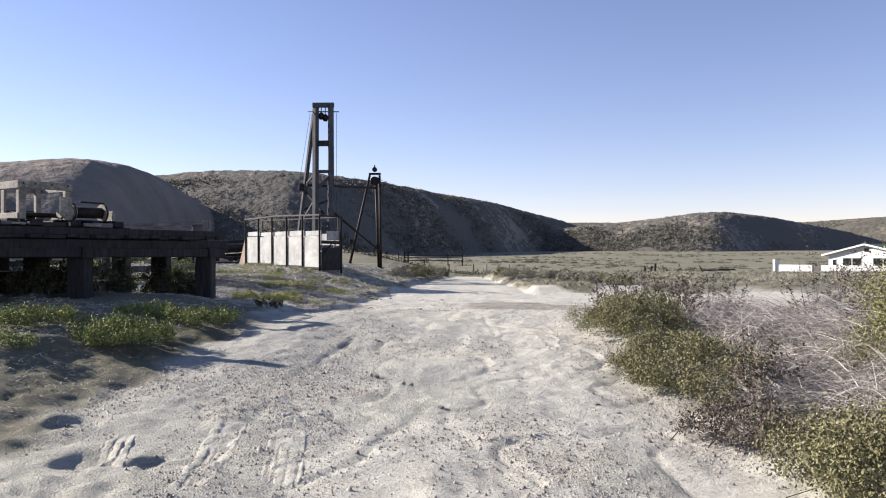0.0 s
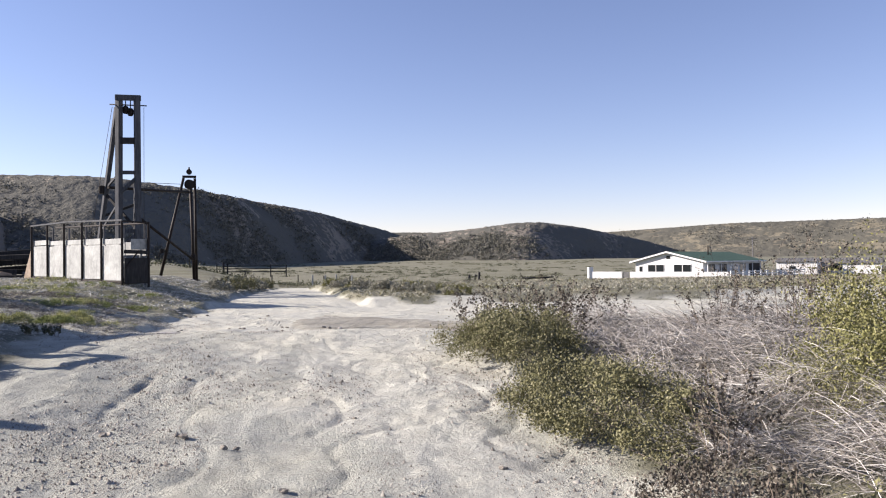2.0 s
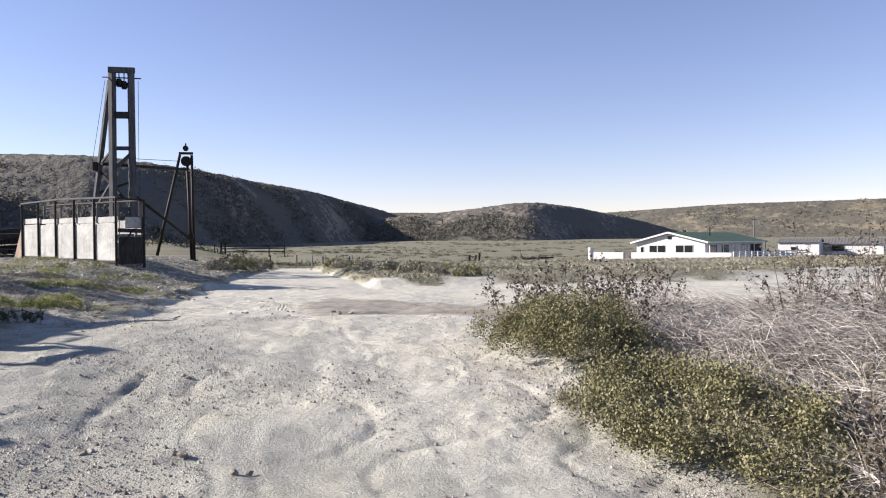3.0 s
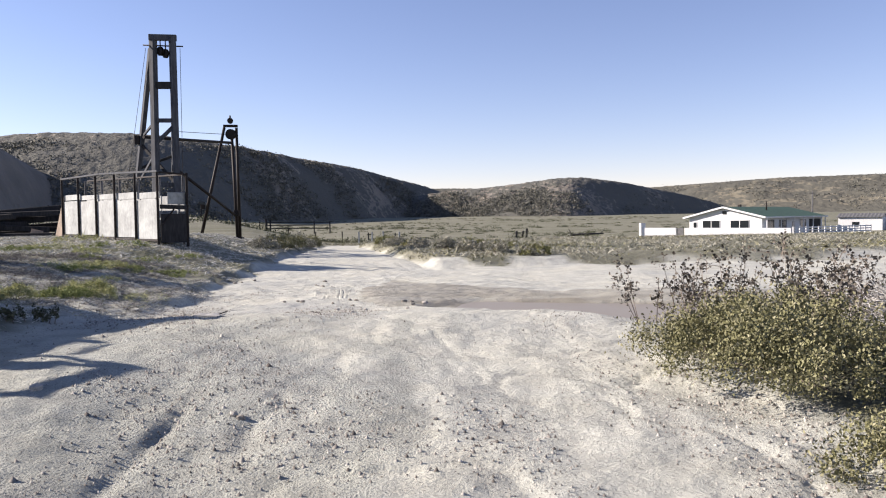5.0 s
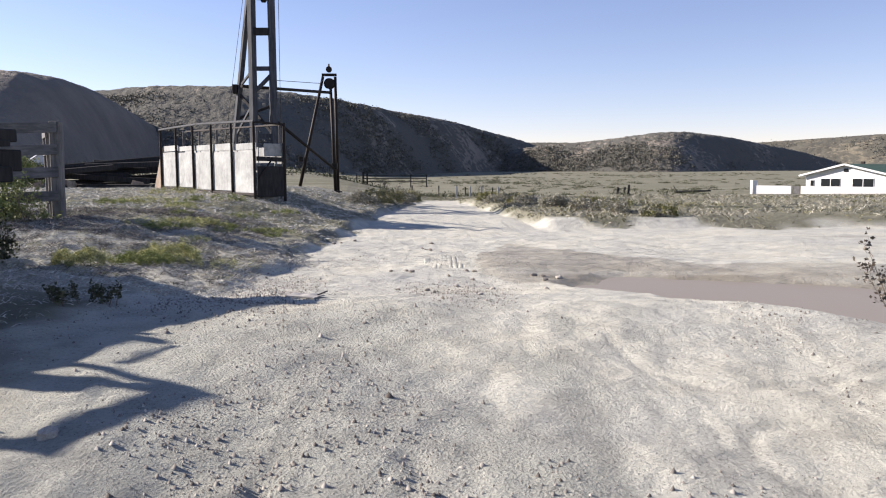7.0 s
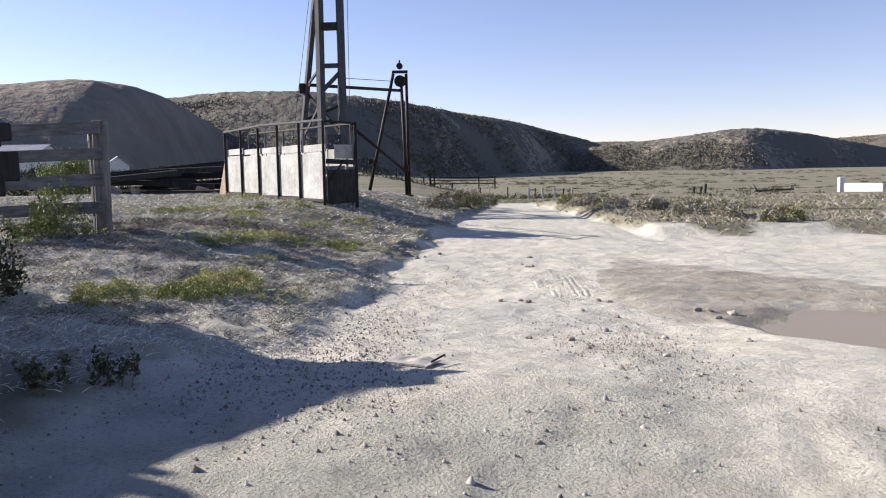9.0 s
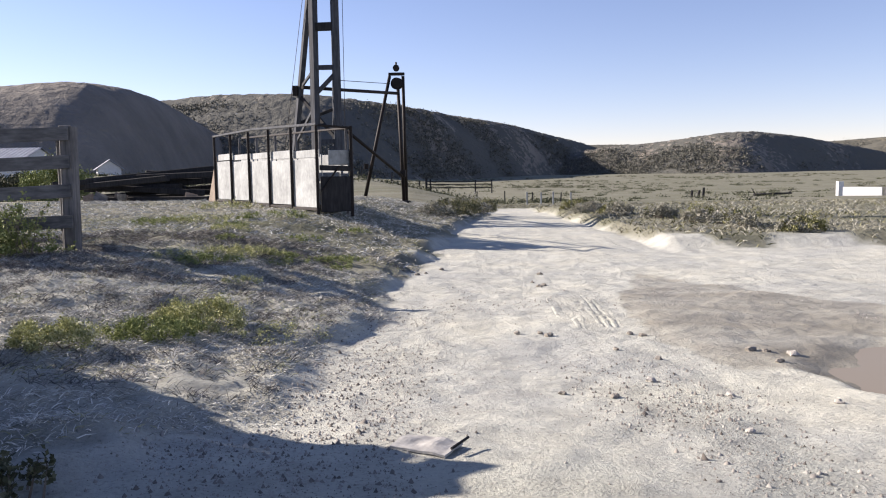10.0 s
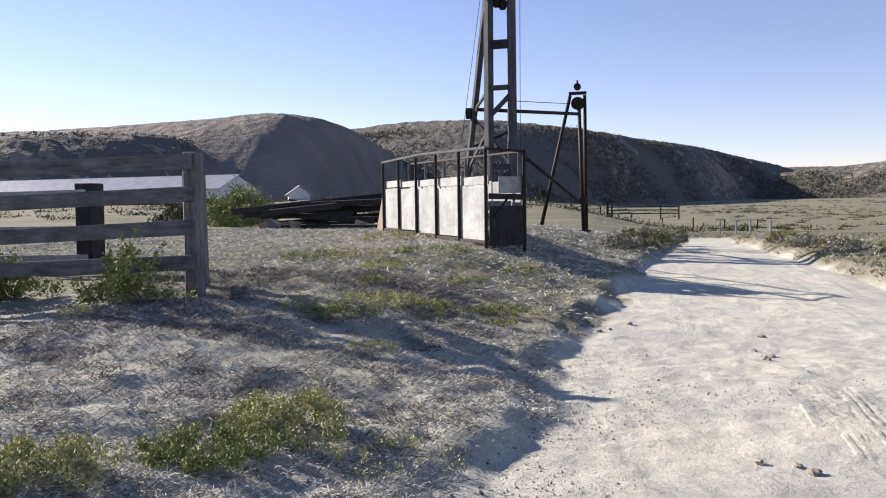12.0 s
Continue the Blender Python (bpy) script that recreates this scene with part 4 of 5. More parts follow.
# ---- buildings ----
def gable_house():
    C = Vector((74.1, 125.0, -2.2))
    n = Vector((-0.82, -0.57, 0)).normalized()
    s_way = -n
    g_way = Vector((0.57, -0.82, 0)).normalized()
    fr = Matrix((s_way, -g_way, Vector((0, 0, 1)))).transposed().to_4x4()
    h = thing("ranch_house", C, 0, "low white ranch house with green roof", "house")
    h.matrix_world = Matrix.Translation(C) @ fr
    W, L, E, P = 13.0, 27.0, 3.25, 4.75          # x runs along the ridge, y across the gable
    bm = bmesh.new()
    prof = [(0, 0), (W, 0), (W, E), (W / 2, P), (0, E)]
    a = [bm.verts.new((0, y, z)) for y, z in prof]
    b = [bm.verts.new((L, y, z)) for y, z in prof]
    bm.faces.new(a), bm.faces.new(b[::-1])
    for k in range(5):
        bm.faces.new((a[k], b[k], b[(k + 1) % 5], a[(k + 1) % 5]))
    bmesh.ops.recalc_face_normals(bm, faces=bm.faces)
    part("wall", bm, M_HOUSE, h)
    for sgn in (0, 1):
        bm = bmesh.new()
        y0, y1 = (-0.9, W / 2) if sgn == 0 else (W + 0.9, W / 2)
        z0, z1 = E - 0.2, P + 0.12
        q = [(-0.7, y0, z0), (L + 0.5, y0, z0), (L + 0.5, y1, z1), (-0.7, y1, z1)]
        lo = [bm.verts.new(p) for p in q]
        hi = [bm.verts.new((p[0], p[1], p[2] + 0.16)) for p in q]
        bm.faces.new(lo), bm.faces.new(hi)
        for k in range(4):
            bm.faces.new((lo[k], lo[(k + 1) % 4], hi[(k + 1) % 4], hi[k]))
        bmesh.ops.recalc_face_normals(bm, faces=bm.faces)
        part("roof", bm, M_ROOF, h, "dark green shingle roof")
        part("barge_board", beam((-0.75, y0, z0 + 0.06), (-0.75, y1, z1 + 0.06), 0.06, 0.30), M_HOUSE, h)
    part("fascia", beam((-0.7, -0.93, E - 0.13), (L + 0.5, -0.93, E - 0.13), 0.05, 0.24), M_HOUSE, h)

    def window(x, y, z, w, hh, on_gable, panes=2):
        m = Matrix.Translation((x, y, z)) @ (Matrix.Rotation(0, 4, "Z") if on_gable else Matrix.Rotation(math.pi / 2, 4, "Z"))
        fm = part("window", add_box(bmesh.new(), (0.10, w, hh), m=m, bevel=0.01), M_HOUSE, h)
        for k in range(panes):
            yy = -w / 2 + w * (k + 0.5) / panes
            part("pane", add_box(bmesh.new(), (0.04, w / panes - 0.16, hh - 0.18), m=m @ Matrix.Translation((-0.06, yy, 0))), M_GLASS, fm)
    window(-0.03, W - 4.1, 1.95, 3.2, 1.55, True)
    window(-0.03, W - 9.2, 1.95, 3.3, 1.55, True)
    window(-0.03, W - 1.1, 1.9, 0.7, 1.1, True, 1)
    part("gable_vent", box((0.08, 0.7, 0.55), (-0.05, W / 2, P - 0.75)), M_GLASS, h)
    for x, w in ((3.2, 3.2), (8.4, 3.2), (17.5, 2.8)):
        window(x, -0.03, 1.85, w, 1.8, False)
    d = part("door", box((1.2, 0.10, 2.2), (13.2, -0.03, 1.2)), M_GLASS, h)
    part("door_frame", box((1.5, 0.06, 2.4), (13.2, -0.01, 1.25)), M_HOUSE, d)
    for x in (0.2, 6, 11.5, 16, 20.5, 26.5):
        part("porch_post", box((0.14, 0.14, E), (x, -0.75, E / 2)), M_HOUSE, h)
    # flat dark panel painted for the shade of a porch recess
    part("porch_recess", box((5.5, 0.08, 2.4), (23.3, -0.05, 1.5)), M_DARK, h)
    part("chimney", box((0.5, 0.5, 1.0), (8.5, W / 2 + 1.2, P + 0.2)), M_IRON, h)
    part("flue", pipe((11, W * 0.3, P - 0.6), (11, W * 0.3, P + 1.2), 0.12), M_IRON, h)


gable_house()


def yard_wall():
    o = Vector((55.0, 130.0, -1.75))
    t = thing("yard_wall", o, 0, "low whitewashed yard wall in front of the house", "garden wall")
    for u0, u1 in ((0.0, 6.0), (7.4, 23.6)):
        w = Vector((0.695, -0.719, -0.005))
        part("wall", beam(w * u0 + Vector((0, 0, 0.4)), w * u1 + Vector((0, 0, 0.4)), 0.3, 1.6, 0.02), M_HOUSE, t)
    part("pier", box((0.8, 0.8, 2.6), (0.2, 0, 0.7)), M_HOUSE, t)
    part("gate", beam((4.3, -4.4, 0.5), (5.0, -5.2, 0.5), 0.08, 1.3, 0.01), M_BOARD, t)
    f = thing("porch_railing", (71.6, 112.8, -1.75), 0, "white slatted railing beyond the yard wall", "railing")
    for k in range(14):
        part("post", box((0.2, 0.2, 1.3), (k * 1.6, k * 0.75, 0.6)), M_HOUSE, f)
    for z in (0.3, 0.7, 1.1):
        part("rail", beam((0, 0, z), (20.8, 9.75, z), 0.06, 0.2), M_HOUSE, f)


yard_wall()


def outbuilding(name, at, turn, size, eave, peak, wall_m, roof_m, label, category, windows=()):
    t = thing(name, at, turn, label, category)
    L, W = size
    bm = bmesh.new()
    prof = [(0, 0), (W, 0), (W, eave), (W / 2, peak), (0, eave)]
    a = [bm.verts.new((0, y, z)) for y, z in prof]
    b = [bm.verts.new((L, y, z)) for y, z in prof]
    bm.faces.new(a), bm.faces.new(b[::-1])
    for k in range(5):
        bm.faces.new((a[k], b[k], b[(k + 1) % 5], a[(k + 1) % 5]))
    bmesh.ops.recalc_face_normals(bm, faces=bm.faces)
    part("wall", bm, wall_m, t)
    for y0 in (-0.4, W + 0.4):
        ribs = max(2, int(L / 0.55))
        xs = np.linspace(-0.3, L + 0.3, ribs * 2 + 1)
        slope = (peak - eave) / (W / 2)
        z0 = eave - 0.4 * slope + 0.03
        bm = bmesh.new()
        rows = []
        for k, x in enumerate(xs):
            lift = 0.05 if k % 2 else 0.0
            rows.append((bm.verts.new((x, y0, z0 + lift)), bm.verts.new((x, W / 2, peak + 0.06 + lift))))
        for p, q in zip(rows, rows[1:]):
            bm.faces.new((p[0], q[0], q[1], p[1]))
        ob = part("roof", bm, roof_m, t)
        ob.modifiers.new("thick", "SOLIDIFY").thickness = 0.04
    for x, z, w, h in windows:
        part("window", box((w, 0.08, h), (x, -0.02, z)), M_GLASS, t)
    return t


outbuilding("long_barn", (-105.2, 106, 2.5), -3, (52, 9), 1.85, 3.6, M_HOUSE, M_TIN, "long white barn with ribbed tin roof", "barn", ((8, 1.1, 0.9, 0.8), (20, 1.1, 0.9, 0.8), (32, 1.2, 0.8, 0.7), (41, 1.1, 0.9, 0.8)))
outbuilding("white_shed", (-50.9, 118, 2.6), -62, (3.6, 2.9), 1.1, 2.1, M_HOUSE, M_TIN, "tiny white gabled shed at the hill foot", "shed")
outbuilding("white_outbuilding", (100.5, 141.5, -2.2), -45, (7.5, 6), 2.9, 3.5, M_HOUSE, M_BOARD, "long flat white outbuilding beyond the house", "outbuilding", ((3, 1.5, 1.2, 0.9), (9, 1.5, 1.5, 0.9)))
outbuilding("white_outbuilding", (108, 143, -2.2), -45, (14, 6), 2.5, 3.4, M_HOUSE, M_BOARD, "second flat white outbuilding with dark doorway", "outbuilding", ((6, 1.6, 2.2, 1.2),))


def utility_pole(x, y, h):
    t = thing("utility_pole", (x, y, -2), 0, "thin wooden utility pole behind the house", "utility pole")
    part("pole", pipe((0, 0, -0.5), (0, 0, h), 0.16, 0.11), M_BOARD, t)
    part("crossarm", box((1.6, 0.1, 0.12), (0, 0, h - 0.4)), M_BOARD, t)


utility_pole(101, 150, 8.0)


# ---- small fences and posts in the field ----
def field_post(name, x, y, h, w, mat, label, group, lean=0.0):
    g = ground_at(x, y)
    ob = part(name, beam((0, 0, -0.25), (lean, 0, h), w, w, 0.01), mat)
    ob.location = (x, y, g)
    return tagged(ob, label, "post", group)


r_f = random.Random(21)
for x, y, h in ((4.3, 79, 1.15), (5.6, 80, 1.1), (6.7, 80.5, 1.15), (8.3, 81, 1.1)):
    field_post("marker_post", x, y, h, 0.14, M_WHITE, "short pale wooden marker post by the track", "pale marker posts")
for k in range(13):
    x = -30 + k * 3.4
    field_post("field_post", x, 104 + 0.3 * k + r_f.uniform(-0.5, 0.5), 1.25 + r_f.uniform(-0.15, 0.15), 0.14, M_DARK, "dark old fence post in the field", "field fence posts", r_f.uniform(-0.1, 0.1))


def field_gate(x, y, span_x, label):
    g = ground_at(x, y)
    t = thing("field_gate", (x, y, g), 0, label, "gate")
    for dx, h, w in ((0, 1.7, 0.26), (0.5, 1.5, 0.2), (span_x * 0.75, 1.35, 0.15), (span_x, 1.3, 0.15)):
        part("post", beam((dx, 0, -0.3), (dx, 0, h), w, w), M_DARK, t)
    for z in (0.45, 0.85, 1.2):
        part("rail", beam((0.1, 0, z), (span_x, 0.1, z - 0.05), 0.05, 0.12), M_DARK, t)


field_gate(-5.5, 108, 8, "dark timber field gate with heavy posts")


def dead_log(x, y, l, label):
    g = ground_at(x, y)
    t = thing("fallen_log", (x, y, g), 8, label, "log")
    part("trunk", pipe((0, 0, 0.25), (l, 0.4, 0.4), 0.2, 0.12), M_DARK, t)
    part("branch", pipe((0.2, 0, 0.3), (-0.3, 0.2, 1.3), 0.09, 0.05), M_DARK, t)
    part("branch", pipe((l * 0.9, 0.3, 0.4), (l * 1.05, 0.4, 1.2), 0.07, 0.03), M_DARK, t)


dead_log(44, 134, 6.5, "grey fallen log lying in the dry field")
for x, y in ((33.5, 131), (34.6, 131.4), (35.2, 130.8)):
    field_post("old_stump", x, y, r_f.uniform(1.0, 1.6), 0.3, M_DARK, "dark broken stump in the dry field", "broken stumps", r_f.uniform(-0.4, 0.3))

# ---- plants ----
def strands(name, base, direction, length, width, mat, droop=0.3, parent=None, seed=0, segs=3):
    """Thin bent stalks; direction is a unit vector for each."""
    r = np.random.default_rng(seed)
    n = len(base)
    side = np.cross(direction, r.normal(size=(n, 3)))
    side /= np.linalg.norm(side, axis=1)[:, None] + 1e-9
    rows = []
    for k in range(segs + 1):
        t = k / segs
        p = base + direction * (length * t)[:, None]
        p[:, 2] -= droop * length * t * t
        w = (width * (1 - 0.75 * t))[:, None]
        rows += [p - side * w, p + side * w]
    v = np.stack(rows, 1).reshape(-1, 3)
    k2 = 2 * (segs + 1)
    f = []
    for k in range(segs):
        o = np.arange(n) * k2 + 2 * k
        f.append(np.stack([o, o + 1, o + 3, o + 2], 1))
    ob = mesh_np(name, v, np.concatenate(f), mat)
    ob.parent = parent
    return tagged(ob, kind="stuff")


def shrub(name, at, radii, leaves, size, mat, label, seed, stems=40, clumps=60, slim=0.55, category="shrub", fill=0.7, group=""):
    """A low mound of leaf clumps on thin woody stems."""
    r = np.random.default_rng(seed)
    z0 = ground_at(*at)
    t = thing(name, (at[0], at[1], z0), 0, label, category, group)
    rx, ry, rz = radii
    th = r.uniform(0, 2 * math.pi, clumps)
    el = np.arcsin(r.uniform(0.0, 1.0, clumps))
    rad = r.uniform(fill, 1.10, clumps) * (1 + 0.13 * np.sin(3 * th + seed) * np.cos(2 * el))
    c = np.stack([rx * rad * np.cos(el) * np.cos(th), ry * rad * np.cos(el) * np.sin(th), rz * rad * np.sin(el) + 0.03], 1)
    per = leaves // clumps
    spread = (0.085 * min(rx, ry) + 0.035 * rz) * r.uniform(0.55, 1.25, (clumps, 1, 1))
    off = r.normal(size=(clumps, per, 3)) * spread
    pts = (c[:, None, :] + off).reshape(-1, 3)
    pts[:, 2] = np.abs(pts[:, 2])
    leaf_cloud("foliage", pts, size, mat, t, seed, 0.3, slim)
    b = np.stack([r.normal(size=stems) * rx * 0.35, r.normal(size=stems) * ry * 0.35, np.full(stems, -0.03)], 1)
    to = c[r.integers(0, clumps, stems)] - b
    ln = np.linalg.norm(to, axis=1)
    strands("stem", b, to / ln[:, None], ln * 1.02, np.full(stems, 0.006), M_TWIG, 0.05, t, seed)
    return t


def weed(at, height, seed, label, dense=14, mat=None, group="dry weeds", leaf=0.032):
    """A branching dry weed with curled leaves along its stalks."""
    r = np.random.default_rng(seed)
    t = thing("dry_weed", (*at, ground_at(*at)), 0, label, "weed", group)
    n = dense
    b = np.stack([r.normal(size=n) * 0.06, r.normal(size=n) * 0.06, np.full(n, -0.03)], 1)
    d = np.stack([r.normal(size=n) * 0.32, r.normal(size=n) * 0.32, np.ones(n)], 1)
    d /= np.linalg.norm(d, axis=1)[:, None]
    ln = height * r.uniform(0.6, 1.05, n)
    strands("stalk", b, d, ln, np.full(n, 0.006), M_TWIG, 0.06, t, seed)
    tt = r.uniform(0.35, 1.0, (n, 5))
    bb = (b[:, None, :] + d[:, None, :] * (ln[:, None] * tt)[:, :, None]).reshape(-1, 3)
    dd = np.repeat(d, 5, 0) + r.normal(size=(n * 5, 3)) * 0.6
    dd[:, 2] = np.abs(dd[:, 2])
    dd /= np.linalg.norm(dd, axis=1)[:, None]
    l2 = r.uniform(0.08, 0.22, n * 5) * height
    strands("twig", bb, dd, l2, np.full(n * 5, 0.0035), M_TWIG, 0.02, t, seed + 1)
    k = 9
    t3 = r.uniform(0.2, 1.05, (n * 5, k))
    pts = (bb[:, None, :] + dd[:, None, :] * (l2[:, None] * t3)[:, :, None]).reshape(-1, 3) + r.normal(size=(n * 5 * k, 3)) * 0.012
    leaf_cloud("leafage", pts, leaf, mat or M_BROWNLEAF, t, seed + 2, 0.1, 0.7)
    return t


# shrubs on the right verge
shrub("green_shrub", (2.85, 11.5), (0.80, 1.1, 0.44), 44000, 0.024, M_OLIVE, "low olive-green shrub spilling onto the sandy track", 31, clumps=120)
shrub("green_shrub", (2.85, 8.95), (0.78, 1.3, 0.42), 48000, 0.024, M_OLIVE, "dense olive-green shrub at the track edge", 32, clumps=120)
shrub("green_shrub", (3.05, 4.9), (0.85, 0.95, 0.36), 34000, 0.025, M_OLIVE, "low olive-green shrub in front of dry stalks", 33, clumps=120)
shrub("tall_bush", (5.1, 7.8), (0.95, 1.1, 1.18), 64000, 0.025, M_LIME, "tall yellow-green bush above the dead grass", 34, 90, 220, category="bush", fill=0.6)
shrub("brown_shrub", (2.60, 6.75), (0.46, 0.6, 0.22), 4500, 0.024, M_BROWNLEAF, "dark withered shrub leaning over the sand", 36, 120, 80)
for k, (x, y, h) in enumerate(((2.75, 12.1, 0.85), (3.2, 12.5, 0.9), (3.6, 12.2, 0.95), (4.1, 12.9, 0.85), (3.4, 11.3, 0.85), (4.7, 13.0, 0.85))):
    weed((x, y), h, 60 + k, "tall dry weed with dark curled leaves", 14)
for k, (x, y, h) in enumerate(((2.95, 13.9, 0.7), (3.25, 13.75, 0.75), (3.7, 13.9, 0.8))):
    weed((x, y), h, 80 + k, "sparse dry weed at the edge of the mud", 7)
for k, (x, y, h) in enumerate(((5.3, 11.2, 1.3), (6.1, 12.0, 1.35), (6.9, 11.4, 1.4), (5.6, 10.2, 1.2), (7.5, 12.6, 1.4), (6.4, 10.2, 1.3), (8.3, 12.4, 1.3), (3.0, 7.3, 0.75), (2.6, 6.2, 0.6))):
    weed((x, y), h, 90 + k, "grey dry weed standing in dead grass", 14, leaf=0.028)


def build_straw():
    """The heap of dead stalks on the right verge."""
    r = np.random.default_rng(51)
    n = 100000
    x = 2.45 + 8.5 * r.random(n) ** 1.5
    y = r.uniform(2.6, 13.6, n)
    left = np.interp(y, [2.6, 4, 6, 7, 9, 11, 13.6], [4.2, 3.6, 3.1, 2.75, 3.05, 3.2, 4.4])
    keep = x > left + 0.3 * fractal(y * 1.6, x * 0.6 + 3, 8, 2) + 0.25 * r.random(n)
    keep &= y < 13.2 + 0.5 * fractal(x * 1.3, y * 0 + 5, 9, 2)
    x, y = x[keep], y[keep]
    clump = fractal(x * 0.9, y * 0.9, 15, 2)
    top = np.clip(0.50 + 0.34 * clump, 0.12, 1) * smooth(0, 0.9, x - np.interp(y, [2.6, 6, 7, 9, 13.6], [3.6, 2.7, 2.4, 2.7, 3.6]))
    z = land(x, y) + r.random(len(x)) ** 0.8 * 0.80 * top
    a = 2.6 * value_noise(x * 0.8, y * 0.8, 16) + r.normal(size=len(x)) * 0.8 + 2.6
    up = r.normal(size=len(x)) * 0.5 + 0.25
    d = np.stack([np.cos(a), np.sin(a), up], 1)
    d /= np.linalg.norm(d, axis=1)[:, None]
    ln = 0.14 + 0.5 * r.random(len(x)) ** 1.6
    ob = strands("dead_grass", np.stack([x, y, z], 1), d, ln, np.where(r.random(len(x)) < 0.12, 0.0034, 0.0019), M_STRAW, 0.30, None, 52, 3)
    tagged(ob, "tangled heap of long grey dead grass", "dead grass", kind="stuff")
    m = 42000
    j = r.integers(0, len(x), m)
    p = np.stack([x[j], y[j], land(x[j], y[j]) + r.random(m) ** 1.3 * 0.62 * top[j]], 1) + r.normal(size=(m, 3)) * 0.04
    ob = leaf_cloud("dead_leaf_litter", p, 0.028, M_BROWNLEAF, None, 53, 0.2, 0.4)
    tagged(ob, "brown dead leaves within the grass heap", "dead leaves", kind="stuff")


build_straw()

# weeds on the left bank
for k, (x, y, a, b, h, nn) in enumerate(((-4.2, 10.5, 0.7, 0.65, 0.20, 14000), (-3.75, 12.1, 0.7, 0.5, 0.13, 9000), (-5.5, 10.6, 0.7, 0.5, 0.14, 7000), (-4.6, 12.4, 0.5, 0.4, 0.12, 4000), (-5.3, 9.2, 0.5, 0.4, 0.12, 3000))):
    shrub("ground_weed", (x, y), (a, b, h), nn, 0.032, M_WEED, "fresh green weeds on the bare bank", 110 + k, 10, 60, category="weed patch", group="green weeds on the bank")
for k, (x, y, a, b, h, nn) in enumerate(((-3.85, 19.35, 0.42, 0.34, 0.19, 13000), (-4.0, 18.6, 0.38, 0.28, 0.11, 7000), (-4.5, 17.95, 0.34, 0.28, 0.14, 7000), (-5.06, 23.2, 0.5, 0.3, 0.07, 2500), (-4.7, 24.4, 0.5, 0.3, 0.10, 2500), (-3.6, 25.6, 0.5, 0.3, 0.08, 2000), (-7.4, 29.5, 1.0, 0.4, 0.16, 1500), (-5.9, 30.8, 0.9, 0.3, 0.16, 1500), (-8.2, 35.0, 1.0, 0.4, 0.2, 1400))):
    shrub("ground_weed", (x, y), (a, b, h), nn, 0.02 + 0.0012 * max(0, y - 20), M_WEED if k % 2 else M_CUSHION, "yellow-green weeds in the dry turf", 130 + k, 10, 50, category="weed patch", group="green weeds in the turf")
shrub("fence_bush", (-7.7, 22.9), (0.75, 0.45, 0.55), 3500, 0.045, M_WEED, "leafy bush growing through the fence corner", 150, 60, 45, category="bush", fill=0.3)
shrub("fence_bush", (-10.2, 23.3), (1.3, 0.5, 0.6), 4500, 0.05, M_WEED, "leafy bush behind the fence boards", 151, 60, 50, category="bush", fill=0.3)
weed((-7.3, 22.7), 1.0, 152, "tall green weed beside the fence post", 9, M_WEED, "fence weeds", 0.045)
# the dark scrub leaf also puts the deck's shade into the colour
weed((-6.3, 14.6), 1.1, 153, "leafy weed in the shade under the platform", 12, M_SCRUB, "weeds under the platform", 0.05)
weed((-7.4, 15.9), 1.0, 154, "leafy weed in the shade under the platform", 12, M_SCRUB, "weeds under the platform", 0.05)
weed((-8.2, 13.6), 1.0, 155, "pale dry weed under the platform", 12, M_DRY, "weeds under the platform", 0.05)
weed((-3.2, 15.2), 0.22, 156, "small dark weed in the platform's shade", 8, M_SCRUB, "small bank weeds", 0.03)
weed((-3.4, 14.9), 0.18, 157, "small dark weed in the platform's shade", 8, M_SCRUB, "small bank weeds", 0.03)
# shrubs with dark leaves, added partly to deepen the shade beneath the deck
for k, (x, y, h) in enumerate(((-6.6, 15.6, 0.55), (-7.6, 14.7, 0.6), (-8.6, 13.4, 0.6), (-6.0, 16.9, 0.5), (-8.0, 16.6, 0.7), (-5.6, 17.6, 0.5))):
    shrub("shade_shrub", (x, y), (0.6, 0.5, h), 3500, 0.05, M_SCRUB, "dark leafy shrub deepening the shade under the platform", 230 + k, 30, 40, group="shrubs under the platform", fill=0.4)
mats = random.Random(77)
for k in range(22):
    x, y = mats.uniform(-8.5, -3.1), mats.uniform(17.5, 31)
    rr = mats.uniform(0.14, 0.38)
    shrub("ground_weed", (x, y), (rr * 1.3, rr, 0.05 + 0.1 * rr), int(2200 * rr + 250), 0.016 + 0.0012 * max(0, y - 18), M_WEED if k % 3 else M_CUSHION, "small green weed mat in the dry turf", 250 + k, 6, 24, category="weed patch", group="green weeds in the turf")
shrub("round_bush", (-20.8, 49.5), (1.6, 1.4, 1.9), 9000, 0.12, M_WEED, "round green bush beside the timber heap", 158, 40, 80, category="bush", fill=0.6)
shrub("round_bush", (-25.5, 53), (2.2, 1.6, 1.5), 7000, 0.13, M_SCRUB, "dark green bush behind the fence", 159, 40, 80, category="bush", fill=0.6)
for k, (x, y, rr, h) in enumerate(((-1.4, 45.5, 0.9, 0.6), (-0.9, 47.6, 0.9, 0.55), (-1.9, 43.2, 0.8, 0.5), (-2.3, 41.0, 0.7, 0.4), (-0.4, 50.0, 0.8, 0.5))):
    shrub("bank_shrub", (x, y), (rr, rr * 0.9, h), 2600, 0.07, M_DRY if k % 2 else M_OLIVE, "dry grey-green shrub on the track bank", 170 + k, 30, 40, group="shrubs on the bank")
